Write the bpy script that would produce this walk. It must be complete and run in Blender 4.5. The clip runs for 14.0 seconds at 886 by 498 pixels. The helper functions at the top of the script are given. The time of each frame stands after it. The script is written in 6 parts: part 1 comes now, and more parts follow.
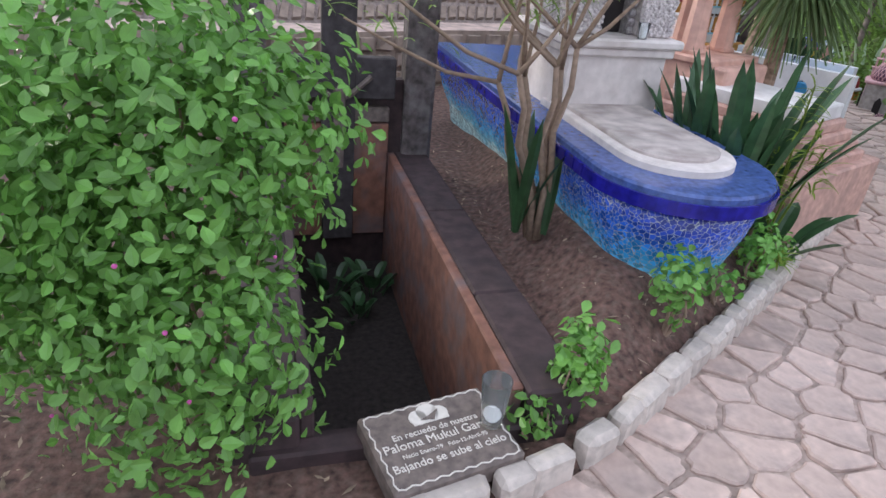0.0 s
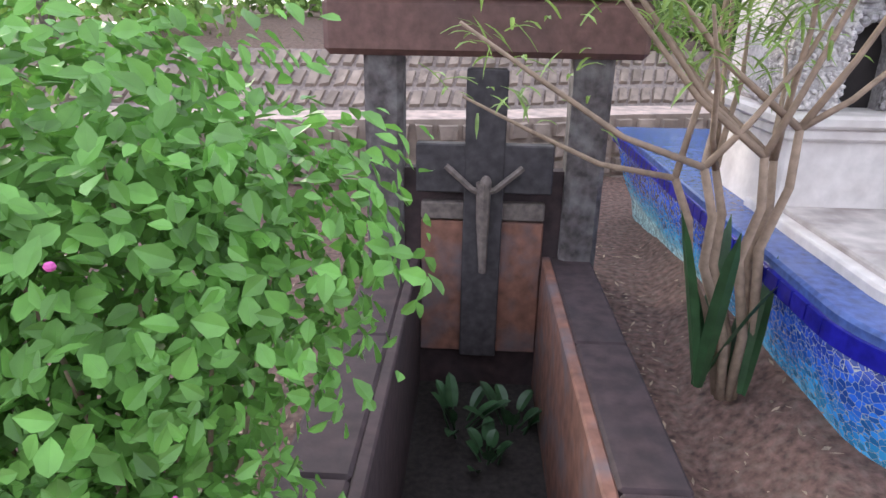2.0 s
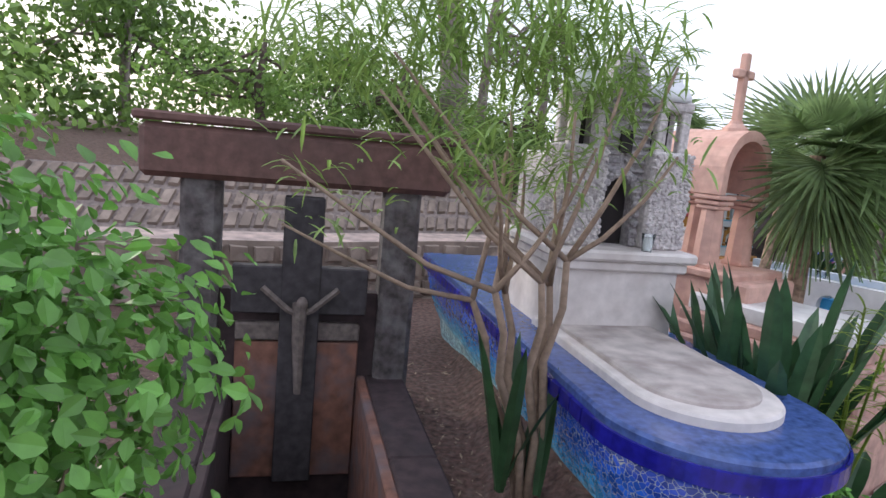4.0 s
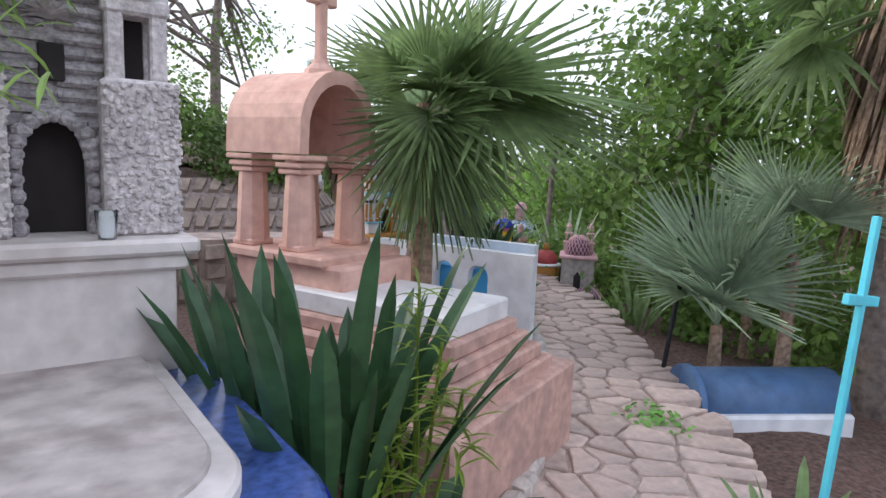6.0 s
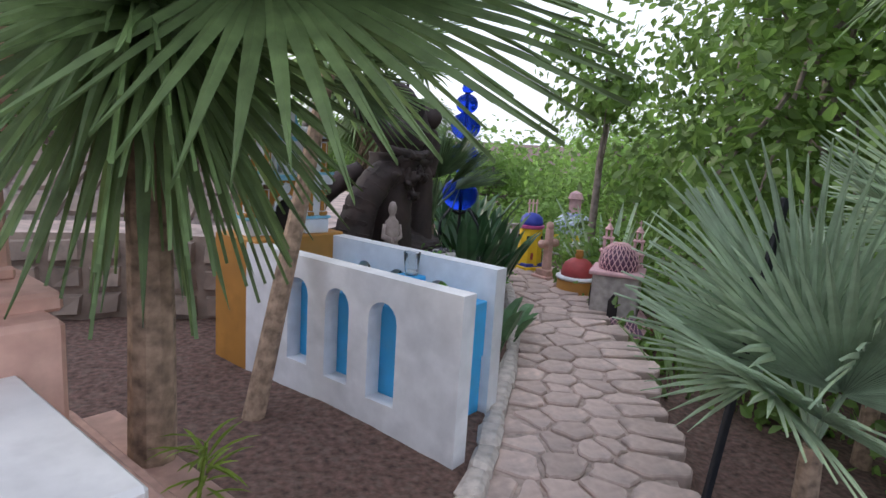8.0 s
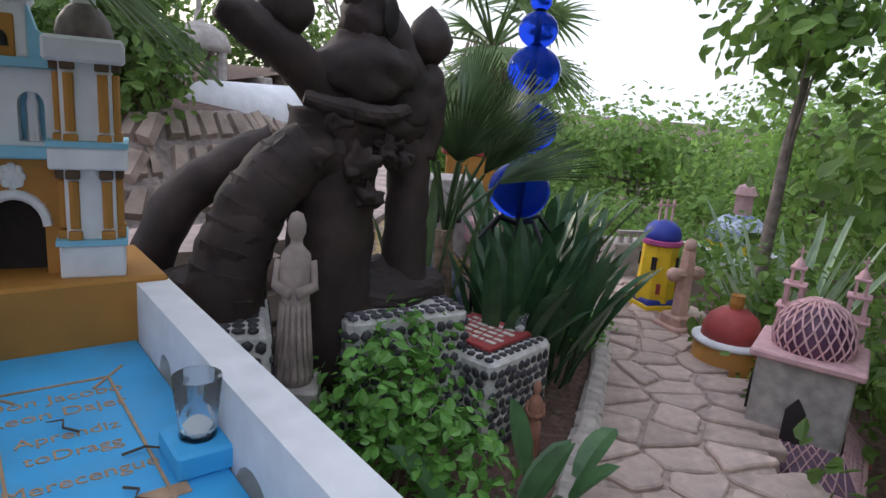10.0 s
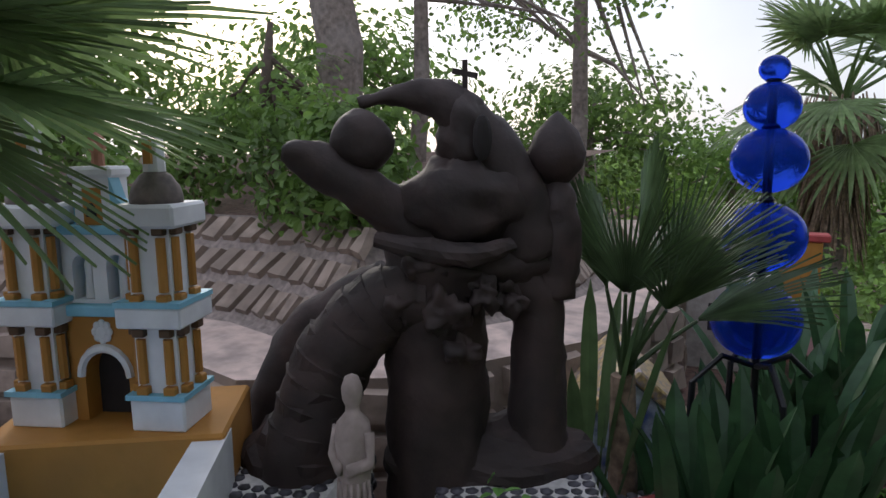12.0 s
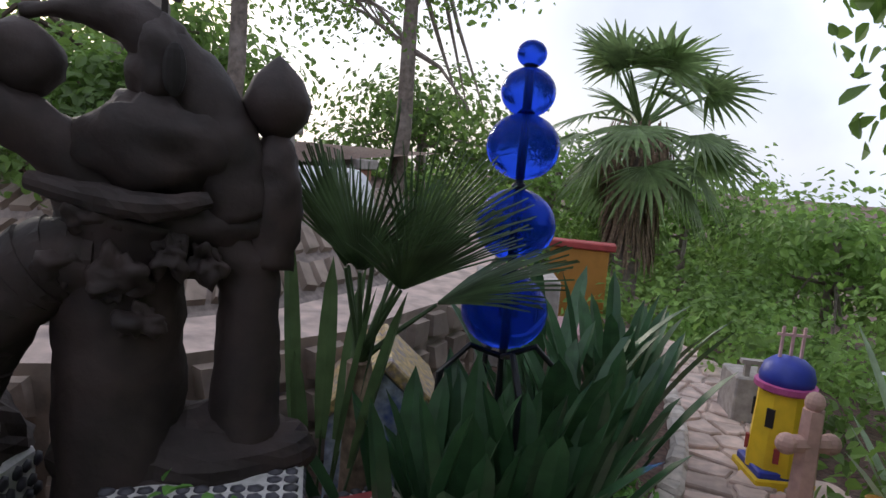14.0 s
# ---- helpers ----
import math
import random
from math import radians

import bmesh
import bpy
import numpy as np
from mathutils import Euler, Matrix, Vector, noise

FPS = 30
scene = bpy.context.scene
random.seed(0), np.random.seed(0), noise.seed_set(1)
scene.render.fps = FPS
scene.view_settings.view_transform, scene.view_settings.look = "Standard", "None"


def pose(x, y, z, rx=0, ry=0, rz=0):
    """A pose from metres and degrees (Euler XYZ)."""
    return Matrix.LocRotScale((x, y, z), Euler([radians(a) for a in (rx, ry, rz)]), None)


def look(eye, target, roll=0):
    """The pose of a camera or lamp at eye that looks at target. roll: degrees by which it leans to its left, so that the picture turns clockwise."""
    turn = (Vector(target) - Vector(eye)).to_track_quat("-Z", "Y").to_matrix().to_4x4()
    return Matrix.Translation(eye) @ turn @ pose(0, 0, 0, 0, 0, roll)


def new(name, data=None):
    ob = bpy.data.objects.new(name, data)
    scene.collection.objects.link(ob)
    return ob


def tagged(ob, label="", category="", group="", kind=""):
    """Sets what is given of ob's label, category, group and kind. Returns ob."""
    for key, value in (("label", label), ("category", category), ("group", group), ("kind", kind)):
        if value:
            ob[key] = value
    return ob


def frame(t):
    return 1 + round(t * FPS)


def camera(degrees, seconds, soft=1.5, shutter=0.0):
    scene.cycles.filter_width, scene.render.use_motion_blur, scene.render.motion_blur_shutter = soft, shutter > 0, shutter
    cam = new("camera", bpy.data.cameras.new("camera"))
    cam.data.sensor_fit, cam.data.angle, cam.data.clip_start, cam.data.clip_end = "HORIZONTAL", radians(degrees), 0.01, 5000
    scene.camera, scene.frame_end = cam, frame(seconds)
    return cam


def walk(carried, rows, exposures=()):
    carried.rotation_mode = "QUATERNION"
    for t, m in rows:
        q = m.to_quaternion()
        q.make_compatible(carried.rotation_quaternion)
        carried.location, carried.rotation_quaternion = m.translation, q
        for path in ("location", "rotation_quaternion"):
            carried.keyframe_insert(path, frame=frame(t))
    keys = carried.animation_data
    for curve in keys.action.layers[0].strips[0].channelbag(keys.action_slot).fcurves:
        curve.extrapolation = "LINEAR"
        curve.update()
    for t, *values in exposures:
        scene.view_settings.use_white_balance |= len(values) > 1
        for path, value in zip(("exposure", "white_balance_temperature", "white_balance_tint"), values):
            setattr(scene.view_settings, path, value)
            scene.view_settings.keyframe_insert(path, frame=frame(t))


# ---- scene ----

cam = camera(69.5, 14.0)
PATH = [
    (0.0, -0.156, -0.666, 1.641, 62.79, -4.89, -6.86),
    (0.5, 0.103, -0.313, 1.529, 59.61, -5.90, 3.18),
    (1.0, 0.148, -0.185, 1.444, 53.93, -6.31, 12.88),
    (1.5, 0.128, 0.036, 1.388, 58.91, -3.40, 10.20),
    (2.0, 0.134, 0.119, 1.509, 69.32, -0.97, 10.59),
    (4.5, 0.150, -0.062, 1.555, 81.84, -5.79, -12.97),
    (5.0, 0.669, 0.095, 1.482, 82.46, -5.94, -19.95),
    (5.5, 1.039, 0.441, 1.433, 82.50, -5.10, -22.34),
    (6.0, 1.391, 0.728, 1.438, 81.72, -2.32, -27.92),
    (6.5, 1.816, 0.981, 1.436, 81.90, -1.86, -25.09),
    (7.0, 2.161, 1.351, 1.429, 81.42, -2.72, -23.97),
    (8.3, 3.430, 2.420, 1.360, 79.00, -4.00, -17.50),
    (9.5, 4.149, 3.835, 1.266, 76.23, -5.45, -9.40),
    (10.0, 4.428, 4.104, 1.302, 76.59, -4.51, -5.17),
    (10.5, 4.671, 4.336, 1.393, 77.09, -3.89, 3.36),
    (11.0, 4.828, 4.531, 1.476, 79.87, -1.82, 12.21),
    (11.5, 5.023, 4.631, 1.491, 81.33, 0.92, 20.73),
    (12.0, 5.082, 4.674, 1.495, 81.37, 0.61, 25.93),
    (12.5, 5.098, 4.697, 1.523, 80.12, 0.74, 27.13),
    (13.0, 5.171, 4.725, 1.530, 79.34, 0.35, 25.74),
    (13.5, 5.260, 4.928, 1.516, 79.07, -4.44, 18.69),
    (14.0, 5.342, 4.960, 1.378, 82.33, -4.80, 12.70),
]
walk(cam, [(r[0], pose(*r[1:])) for r in PATH], [(0.0, 0.75), (1.0, 0.75), (2.0, 1.3), (4.5, 0.5), (5.5, 0.6), (7.0, 0.65), (9.5, 0.55), (10.5, 0.45), (11.5, 0.2), (12.5, 0.05), (13.2, 0.08), (14.0, 0.15)])

# ---- world and sun ----
world = bpy.data.worlds.new("sky")
scene.world = world
world.use_nodes = True
wn, wl = world.node_tree.nodes, world.node_tree.links
wn.clear()
sky = wn.new("ShaderNodeTexSky")
sky.sky_type, sky.sun_disc = "NISHITA", False
sky.sun_elevation, sky.sun_rotation = radians(18), radians(-43)
sky.dust_density, sky.air_density = 3.0, 1.0
cloud = wn.new("ShaderNodeTexNoise")
cloud.inputs["Scale"].default_value, cloud.inputs["Detail"].default_value = 2.2, 6
ramp = wn.new("ShaderNodeValToRGB")
ramp.color_ramp.elements[0].position, ramp.color_ramp.elements[1].position = 0.3, 0.62
ramp.color_ramp.elements[0].color, ramp.color_ramp.elements[1].color = (0.35, 0.35, 0.35, 1), (0.95, 0.95, 0.95, 1)
mixs = wn.new("ShaderNodeMix")
mixs.data_type = "RGBA"
mixs.inputs["B"].default_value = (10.4, 11.1, 13.2, 1)
bg = wn.new("ShaderNodeBackground")
bg.inputs["Strength"].default_value = 0.1
wo = wn.new("ShaderNodeOutputWorld")
wl.new(cloud.outputs["Fac"], ramp.inputs["Fac"])
wl.new(ramp.outputs["Color"], mixs.inputs["Factor"])
wl.new(sky.outputs["Color"], mixs.inputs["A"])
wl.new(mixs.outputs["Result"], bg.inputs["Color"])
wl.new(bg.outputs["Background"], wo.inputs["Surface"])
sun = new("sun", bpy.data.lights.new("sun", "SUN"))
sun.data.energy, sun.data.angle, sun.data.color = 1.4, radians(10), (1.0, 0.93, 0.82)
sun.matrix_world = look((0, 0, 0), (0.65, -0.70, -0.33))


# ---- materials ----
def mat(name, col, rough=0.7, scale=12.0, var=0.25, bump=0.3, metal=0.0, stain=None, stain_amt=0.4, trans=0.0, rand=0.0, stain_scale=2.0):
    m = bpy.data.materials.new(name)
    m.use_nodes = True
    n, l = m.node_tree.nodes, m.node_tree.links
    b = n["Principled BSDF"]
    b.inputs["Roughness"].default_value, b.inputs["Metallic"].default_value = rough, metal
    tc = n.new("ShaderNodeTexCoord")
    fine = n.new("ShaderNodeTexNoise")
    fine.inputs["Scale"].default_value, fine.inputs["Detail"].default_value = scale, 6
    l.new(tc.outputs["Object"], fine.inputs["Vector"])
    r = n.new("ShaderNodeValToRGB")
    lo, hi = 1 - var, 1 + var
    r.color_ramp.elements[0].position, r.color_ramp.elements[1].position = 0.3, 0.7
    r.color_ramp.elements[0].color = (*[min(1, c * lo) for c in col], 1)
    r.color_ramp.elements[1].color = (*[min(1, c * hi) for c in col], 1)
    l.new(fine.outputs["Fac"], r.inputs["Fac"])
    out = r.outputs["Color"]
    if stain:
        big = n.new("ShaderNodeTexNoise")
        big.inputs["Scale"].default_value, big.inputs["Detail"].default_value = stain_scale, 8
        l.new(tc.outputs["Object"], big.inputs["Vector"])
        r2 = n.new("ShaderNodeValToRGB")
        r2.color_ramp.elements[0].position, r2.color_ramp.elements[1].position = 0.47, 0.68
        r2.color_ramp.elements[1].color = (stain_amt, stain_amt, stain_amt, 1)
        l.new(big.outputs["Fac"], r2.inputs["Fac"])
        mx = n.new("ShaderNodeMix")
        mx.data_type = "RGBA"
        mx.inputs["B"].default_value = (*stain, 1)
        l.new(r2.outputs["Color"], mx.inputs["Factor"])
        l.new(out, mx.inputs["A"])
        out = mx.outputs["Result"]
    if rand:
        oi = n.new("ShaderNodeObjectInfo")
        geo = n.new("ShaderNodeNewGeometry")
        ad = n.new("ShaderNodeMath")
        ad.operation = "ADD"
        l.new(oi.outputs["Random"], ad.inputs[0])
        l.new(geo.outputs["Random Per Island"], ad.inputs[1])
        mr = n.new("ShaderNodeMapRange")
        mr.inputs["From Max"].default_value = 2.0
        mr.inputs["To Min"].default_value, mr.inputs["To Max"].default_value = 1 - rand, 1 + rand
        l.new(ad.outputs[0], mr.inputs["Value"])
        hs = n.new("ShaderNodeHueSaturation")
        l.new(out, hs.inputs["Color"])
        l.new(mr.outputs["Result"], hs.inputs["Value"])
        out = hs.outputs["Color"]
    l.new(out, b.inputs["Base Color"])
    if bump:
        bp = n.new("ShaderNodeBump")
        bp.inputs["Strength"].default_value, bp.inputs["Distance"].default_value = bump, 0.01
        l.new(fine.outputs["Fac"], bp.inputs["Height"])
        l.new(bp.outputs["Normal"], b.inputs["Normal"])
    if trans:
        tr = n.new("ShaderNodeBsdfTranslucent")
        l.new(out, tr.inputs["Color"])
        ms = n.new("ShaderNodeMixShader")
        ms.inputs["Fac"].default_value = trans
        l.new(b.outputs["BSDF"], ms.inputs[1])
        l.new(tr.outputs["BSDF"], ms.inputs[2])
        l.new(ms.outputs["Shader"], n["Material Output"].inputs["Surface"])
    return m


def wave_mosaic():
    """Cut tile mosaic, from pale blue at the foot through blue to violet at the rim, with waving bands."""
    m = bpy.data.materials.new("blue_mosaic")
    m.use_nodes = True
    n, l = m.node_tree.nodes, m.node_tree.links
    b = n["Principled BSDF"]
    b.inputs["Roughness"].default_value = 0.25
    tc = n.new("ShaderNodeTexCoord")
    vor = n.new("ShaderNodeTexVoronoi")
    vor.inputs["Scale"].default_value = 42
    edge = n.new("ShaderNodeTexVoronoi")
    edge.feature = "DISTANCE_TO_EDGE"
    edge.inputs["Scale"].default_value = 42
    for v in (vor, edge):
        l.new(tc.outputs["Object"], v.inputs["Vector"])
    sep = n.new("ShaderNodeSeparateXYZ")
    l.new(vor.outputs["Position"], sep.inputs[0])
    nz = n.new("ShaderNodeTexNoise")
    nz.inputs["Scale"].default_value, nz.inputs["Detail"].default_value = 3.4, 2
    l.new(vor.outputs["Position"], nz.inputs["Vector"])
    ma = n.new("ShaderNodeMath")
    ma.operation = "MULTIPLY_ADD"
    ma.inputs[1].default_value = 0.3
    l.new(nz.outputs["Fac"], ma.inputs[0])
    l.new(sep.outputs["Z"], ma.inputs[2])
    mr = n.new("ShaderNodeMapRange")
    mr.inputs["From Min"].default_value, mr.inputs["From Max"].default_value = 0.34, 0.84
    l.new(ma.outputs[0], mr.inputs["Value"])
    r = n.new("ShaderNodeValToRGB")
    e = r.color_ramp.elements
    e[0].position, e[0].color = 0.0, (0.45, 0.75, 0.8, 1)
    e[1].position, e[1].color = 1.0, (0.012, 0.015, 0.2, 1)
    for p, c in ((0.15, (0.12, 0.5, 0.75, 1)), (0.35, (0.03, 0.32, 0.7, 1)), (0.55, (0.02, 0.12, 0.55, 1)), (0.75, (0.02, 0.06, 0.42, 1))):
        k = e.new(p)
        k.color = c
    l.new(mr.outputs["Result"], r.inputs["Fac"])
    hs = n.new("ShaderNodeHueSaturation")
    l.new(r.outputs["Color"], hs.inputs["Color"])
    sc = n.new("ShaderNodeSeparateColor")
    l.new(vor.outputs["Color"], sc.inputs[0])
    mv = n.new("ShaderNodeMapRange")
    mv.inputs["To Min"].default_value, mv.inputs["To Max"].default_value = 0.55, 1.5
    l.new(sc.outputs[0], mv.inputs["Value"])
    l.new(mv.outputs["Result"], hs.inputs["Value"])
    lt = n.new("ShaderNodeMath")
    lt.operation = "LESS_THAN"
    lt.inputs[1].default_value = 0.028
    l.new(edge.outputs["Distance"], lt.inputs[0])
    mx = n.new("ShaderNodeMix")
    mx.data_type = "RGBA"
    mx.inputs["B"].default_value = (0.36, 0.42, 0.46, 1)
    l.new(lt.outputs[0], mx.inputs["Factor"])
    l.new(hs.outputs["Color"], mx.inputs["A"])
    l.new(mx.outputs["Result"], b.inputs["Base Color"])
    bp = n.new("ShaderNodeBump")
    bp.inputs["Strength"].default_value, bp.inputs["Distance"].default_value = 0.5, 0.004
    l.new(edge.outputs["Distance"], bp.inputs["Height"])
    l.new(bp.outputs["Normal"], b.inputs["Normal"])
    return m


SOIL = mat("soil", (0.11, 0.062, 0.05), 0.95, 30, 0.6, 1.0, stain=(0.2, 0.15, 0.12), stain_amt=0.4, stain_scale=25)
FLAG = mat("flagstone", (0.54, 0.41, 0.36), 0.85, 9, 0.25, 0.6, stain=(0.2, 0.17, 0.16), stain_amt=0.55, rand=0.22, stain_scale=6)
MORTAR = mat("mortar", (0.26, 0.21, 0.19), 0.95, 25, 0.35, 0.6, stain=(0.12, 0.1, 0.09))
PATHMORTAR = mat("pale_path_mortar", (0.40, 0.31, 0.27), 0.95, 25, 0.35, 0.6, stain=(0.2, 0.16, 0.14))
KERB = mat("kerb_limestone", (0.52, 0.46, 0.42), 0.9, 18, 0.3, 0.8, stain=(0.25, 0.2, 0.18), rand=0.2, stain_scale=9)
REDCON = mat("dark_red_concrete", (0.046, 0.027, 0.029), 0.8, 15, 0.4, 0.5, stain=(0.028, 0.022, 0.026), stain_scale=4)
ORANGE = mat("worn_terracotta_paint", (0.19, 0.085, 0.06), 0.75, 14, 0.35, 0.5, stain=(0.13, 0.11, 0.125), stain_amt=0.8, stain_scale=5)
DARKWOOD = mat("weathered_grey_post", (0.085, 0.07, 0.07), 0.9, 22, 0.5, 1.0, stain=(0.32, 0.3, 0.3), stain_scale=7)
BEAM = mat("brown_beam_paint", (0.13, 0.065, 0.055), 0.7, 16, 0.3, 0.5, stain=(0.06, 0.04, 0.04))
BLACKC = mat("dark_cross_stone", (0.045, 0.038, 0.042), 0.8, 18, 0.4, 0.5)
SLABM = mat("grey_brown_slab", (0.14, 0.11, 0.10), 0.7, 25, 0.4, 0.4)
WHITEP = mat("white_paint", (0.72, 0.72, 0.75), 0.7, 10, 0.08, 0.25, stain=(0.42, 0.42, 0.45), stain_amt=0.35, stain_scale=6)
CREAM = mat("cream_plaster", (0.66, 0.60, 0.58), 0.8, 14, 0.12, 0.35, stain=(0.45, 0.38, 0.36), stain_amt=0.5, stain_scale=5)
PLATE = mat("stained_stone_slab", (0.50, 0.44, 0.42), 0.8, 9, 0.25, 0.5, stain=(0.25, 0.2, 0.19), stain_amt=0.7, stain_scale=6)
MOSAIC = wave_mosaic()
BLUETILE = mat("blue_tile", (0.05, 0.09, 0.27), 0.2, 30, 0.4, 0.08, stain=(0.12, 0.17, 0.36), stain_scale=5)
COBALT = mat("cobalt_edge_tile", (0.012, 0.012, 0.22), 0.18, 20, 0.3, 0.1, rand=0.3)
SHELL = mat("seashell_crust", (0.55, 0.50, 0.50), 0.75, 60, 0.3, 0.6, stain=(0.3, 0.26, 0.27), stain_amt=0.5, rand=0.25, stain_scale=8)
SHELLD = mat("grey_shell_rope", (0.36, 0.33, 0.34), 0.8, 70, 0.4, 0.8, rand=0.25)
# near-black colour that stands in for the shade inside openings
DARK = mat("recess_shade", (0.025, 0.02, 0.02), 0.95, 10, 0.3, 0.2)
PINK = mat("pink_stucco", (0.62, 0.38, 0.31), 0.8, 14, 0.15, 0.35, stain=(0.45, 0.22, 0.17), stain_amt=0.5, stain_scale=5)
PINKSTEP = mat("salmon_step_stone", (0.52, 0.32, 0.27), 0.8, 18, 0.2, 0.4, stain=(0.3, 0.2, 0.17), stain_amt=0.6, stain_scale=5)
MARBLE = mat("white_marble", (0.72, 0.70, 0.70), 0.4, 5, 0.12, 0.1, stain=(0.4, 0.38, 0.38), stain_amt=0.45, stain_scale=7)
OCHRE = mat("ochre_paint", (0.42, 0.19, 0.035), 0.7, 12, 0.12, 0.25, stain=(0.25, 0.11, 0.03), stain_amt=0.4, stain_scale=6)
BROWNP = mat("dark_brown_paint", (0.10, 0.055, 0.03), 0.7, 14, 0.2, 0.3)
SKYB = mat("sky_blue_paint", (0.055, 0.42, 0.80), 0.55, 8, 0.08, 0.15, stain=(0.12, 0.33, 0.55), stain_amt=0.35, stain_scale=9)
PALEB = mat("pale_blue_paint", (0.22, 0.48, 0.62), 0.6, 12, 0.1, 0.2)
CLAY = mat("dark_brown_clay", (0.030, 0.019, 0.018), 0.72, 11, 0.45, 1.0, stain=(0.07, 0.042, 0.038), stain_amt=0.6, stain_scale=6)
PEBBLE = mat("dark_pebble", (0.07, 0.065, 0.08), 0.55, 25, 0.4, 0.3, rand=0.5)
GROUT = mat("white_grout", (0.60, 0.57, 0.56), 0.9, 30, 0.2, 0.4)
STATUE = mat("pale_carved_stone", (0.34, 0.27, 0.25), 0.85, 20, 0.25, 0.5)
TERRA = mat("terracotta", (0.36, 0.17, 0.12), 0.85, 20, 0.25, 0.5)
REDP = mat("red_paint", (0.35, 0.05, 0.05), 0.6, 12, 0.2, 0.3, stain=(0.2, 0.04, 0.05))
YELLOW = mat("yellow_paint", (0.75, 0.50, 0.02), 0.6, 12, 0.12, 0.2)
ROYAL = mat("royal_blue_paint", (0.03, 0.05, 0.36), 0.5, 12, 0.2, 0.2)
MAGENTA = mat("magenta_paint", (0.45, 0.08, 0.25), 0.6, 12, 0.2, 0.2)
LILAC = mat("dark_purple_tile", (0.10, 0.035, 0.08), 0.5, 20, 0.3, 0.2)
PINKLINE = mat("pale_pink_plaster", (0.60, 0.36, 0.38), 0.7, 20, 0.15, 0.3, stain=(0.35, 0.2, 0.2))
GREYST = mat("grey_limestone_render", (0.38, 0.34, 0.32), 0.9, 18, 0.25, 0.6, stain=(0.2, 0.17, 0.16), stain_scale=7)
ROCK = mat("retaining_rock", (0.27, 0.21, 0.175), 0.95, 10, 0.35, 0.9, stain=(0.14, 0.11, 0.09), stain_amt=0.6, rand=0.3, stain_scale=5)
BARREL = mat("slate_blue_paint", (0.06, 0.13, 0.27), 0.5, 8, 0.25, 0.2, stain=(0.12, 0.2, 0.33), stain_scale=6)
TURQ = mat("turquoise_paint", (0.10, 0.58, 0.70), 0.5, 10, 0.1, 0.1)
IRON = mat("black_iron", (0.02, 0.02, 0.025), 0.5, 20, 0.3, 0.2, metal=0.4)
WAX = mat("white_candle_wax", (0.75, 0.74, 0.72), 0.5, 20, 0.05, 0.1)
BARK = mat("grey_bark", (0.20, 0.16, 0.14), 0.95, 18, 0.4, 1.0, stain=(0.34, 0.3, 0.28), stain_scale=4)
STEM = mat("tan_stem", (0.27, 0.19, 0.14), 0.85, 30, 0.25, 0.4)
TWIG = mat("dark_twig", (0.09, 0.065, 0.05), 0.9, 20, 0.3, 0.4)
PALMTHATCH = mat("dead_palm_thatch", (0.26, 0.18, 0.13), 0.95, 25, 0.5, 0.8, rand=0.35)
LEAF = mat("bright_leaf", (0.17, 0.38, 0.08), 0.42, 12, 0.3, 0.1, trans=0.3, rand=0.45)
LEAFY = mat("yellow_green_leaf", (0.24, 0.34, 0.05), 0.5, 12, 0.3, 0.1, trans=0.4, rand=0.4)
LEAFD = mat("deep_green_leaf", (0.035, 0.085, 0.035), 0.4, 14, 0.3, 0.1, trans=0.15, rand=0.4)
FAN = mat("fan_palm_leaf", (0.20, 0.29, 0.12), 0.45, 14, 0.25, 0.1, trans=0.45, rand=0.4)
FANG = mat("grey_green_fan_leaf", (0.33, 0.43, 0.29), 0.5, 14, 0.2, 0.1, trans=0.25, rand=0.35)
TREELEAF = mat("tree_leaf", (0.15, 0.25, 0.06), 0.5, 3, 0.4, 0.1, trans=0.5, rand=0.55)
FARGREEN = mat("hedge_leaf", (0.19, 0.31, 0.08), 0.6, 1.5, 0.5, 0.1, trans=0.5, rand=0.5)
PALMD = mat("dark_palm_leaf", (0.08, 0.13, 0.055), 0.42, 14, 0.25, 0.1, trans=0.3, rand=0.4)
LITTER = mat("dry_litter", (0.32, 0.24, 0.17), 0.95, 30, 0.4, 0.3, rand=0.6)
PINKPETAL = mat("pink_petal", (0.5, 0.08, 0.3), 0.6, 20, 0.2, 0.1)
LETTERS = mat("pale_lettering", (0.62, 0.58, 0.54), 0.8, 30, 0.1, 0.1)
TANLETTER = mat("tan_lettering", (0.42, 0.27, 0.17), 0.8, 30, 0.2, 0.1)
TALAV = mat("blue_white_tile", (0.45, 0.50, 0.6), 0.3, 22, 0.5, 0.1, stain=(0.05, 0.1, 0.35), stain_amt=0.9, stain_scale=14)

YELLOWTILE = mat("yellow_speckled_tile", (0.5, 0.36, 0.16), 0.4, 45, 0.6, 0.2, stain=(0.08, 0.1, 0.3), stain_amt=0.7, stain_scale=30)
BLUEGLASS = bpy.data.materials.new("blue_glass")
BLUEGLASS.use_nodes = True
_b = BLUEGLASS.node_tree.nodes["Principled BSDF"]
_b.inputs["Base Color"].default_value = (0.02, 0.08, 0.75, 1)
_b.inputs["Roughness"].default_value = 0.06
_b.inputs["Transmission Weight"].default_value = 0.75
_b.inputs["IOR"].default_value = 1.12
GLASS = bpy.data.materials.new("clear_glass")
GLASS.use_nodes = True
_b = GLASS.node_tree.nodes["Principled BSDF"]
_b.inputs["Base Color"].default_value = (0.9, 0.93, 0.95, 1)
_b.inputs["Roughness"].default_value = 0.08
_b.inputs["Transmission Weight"].default_value = 0.95
_b.inputs["IOR"].default_value = 1.12


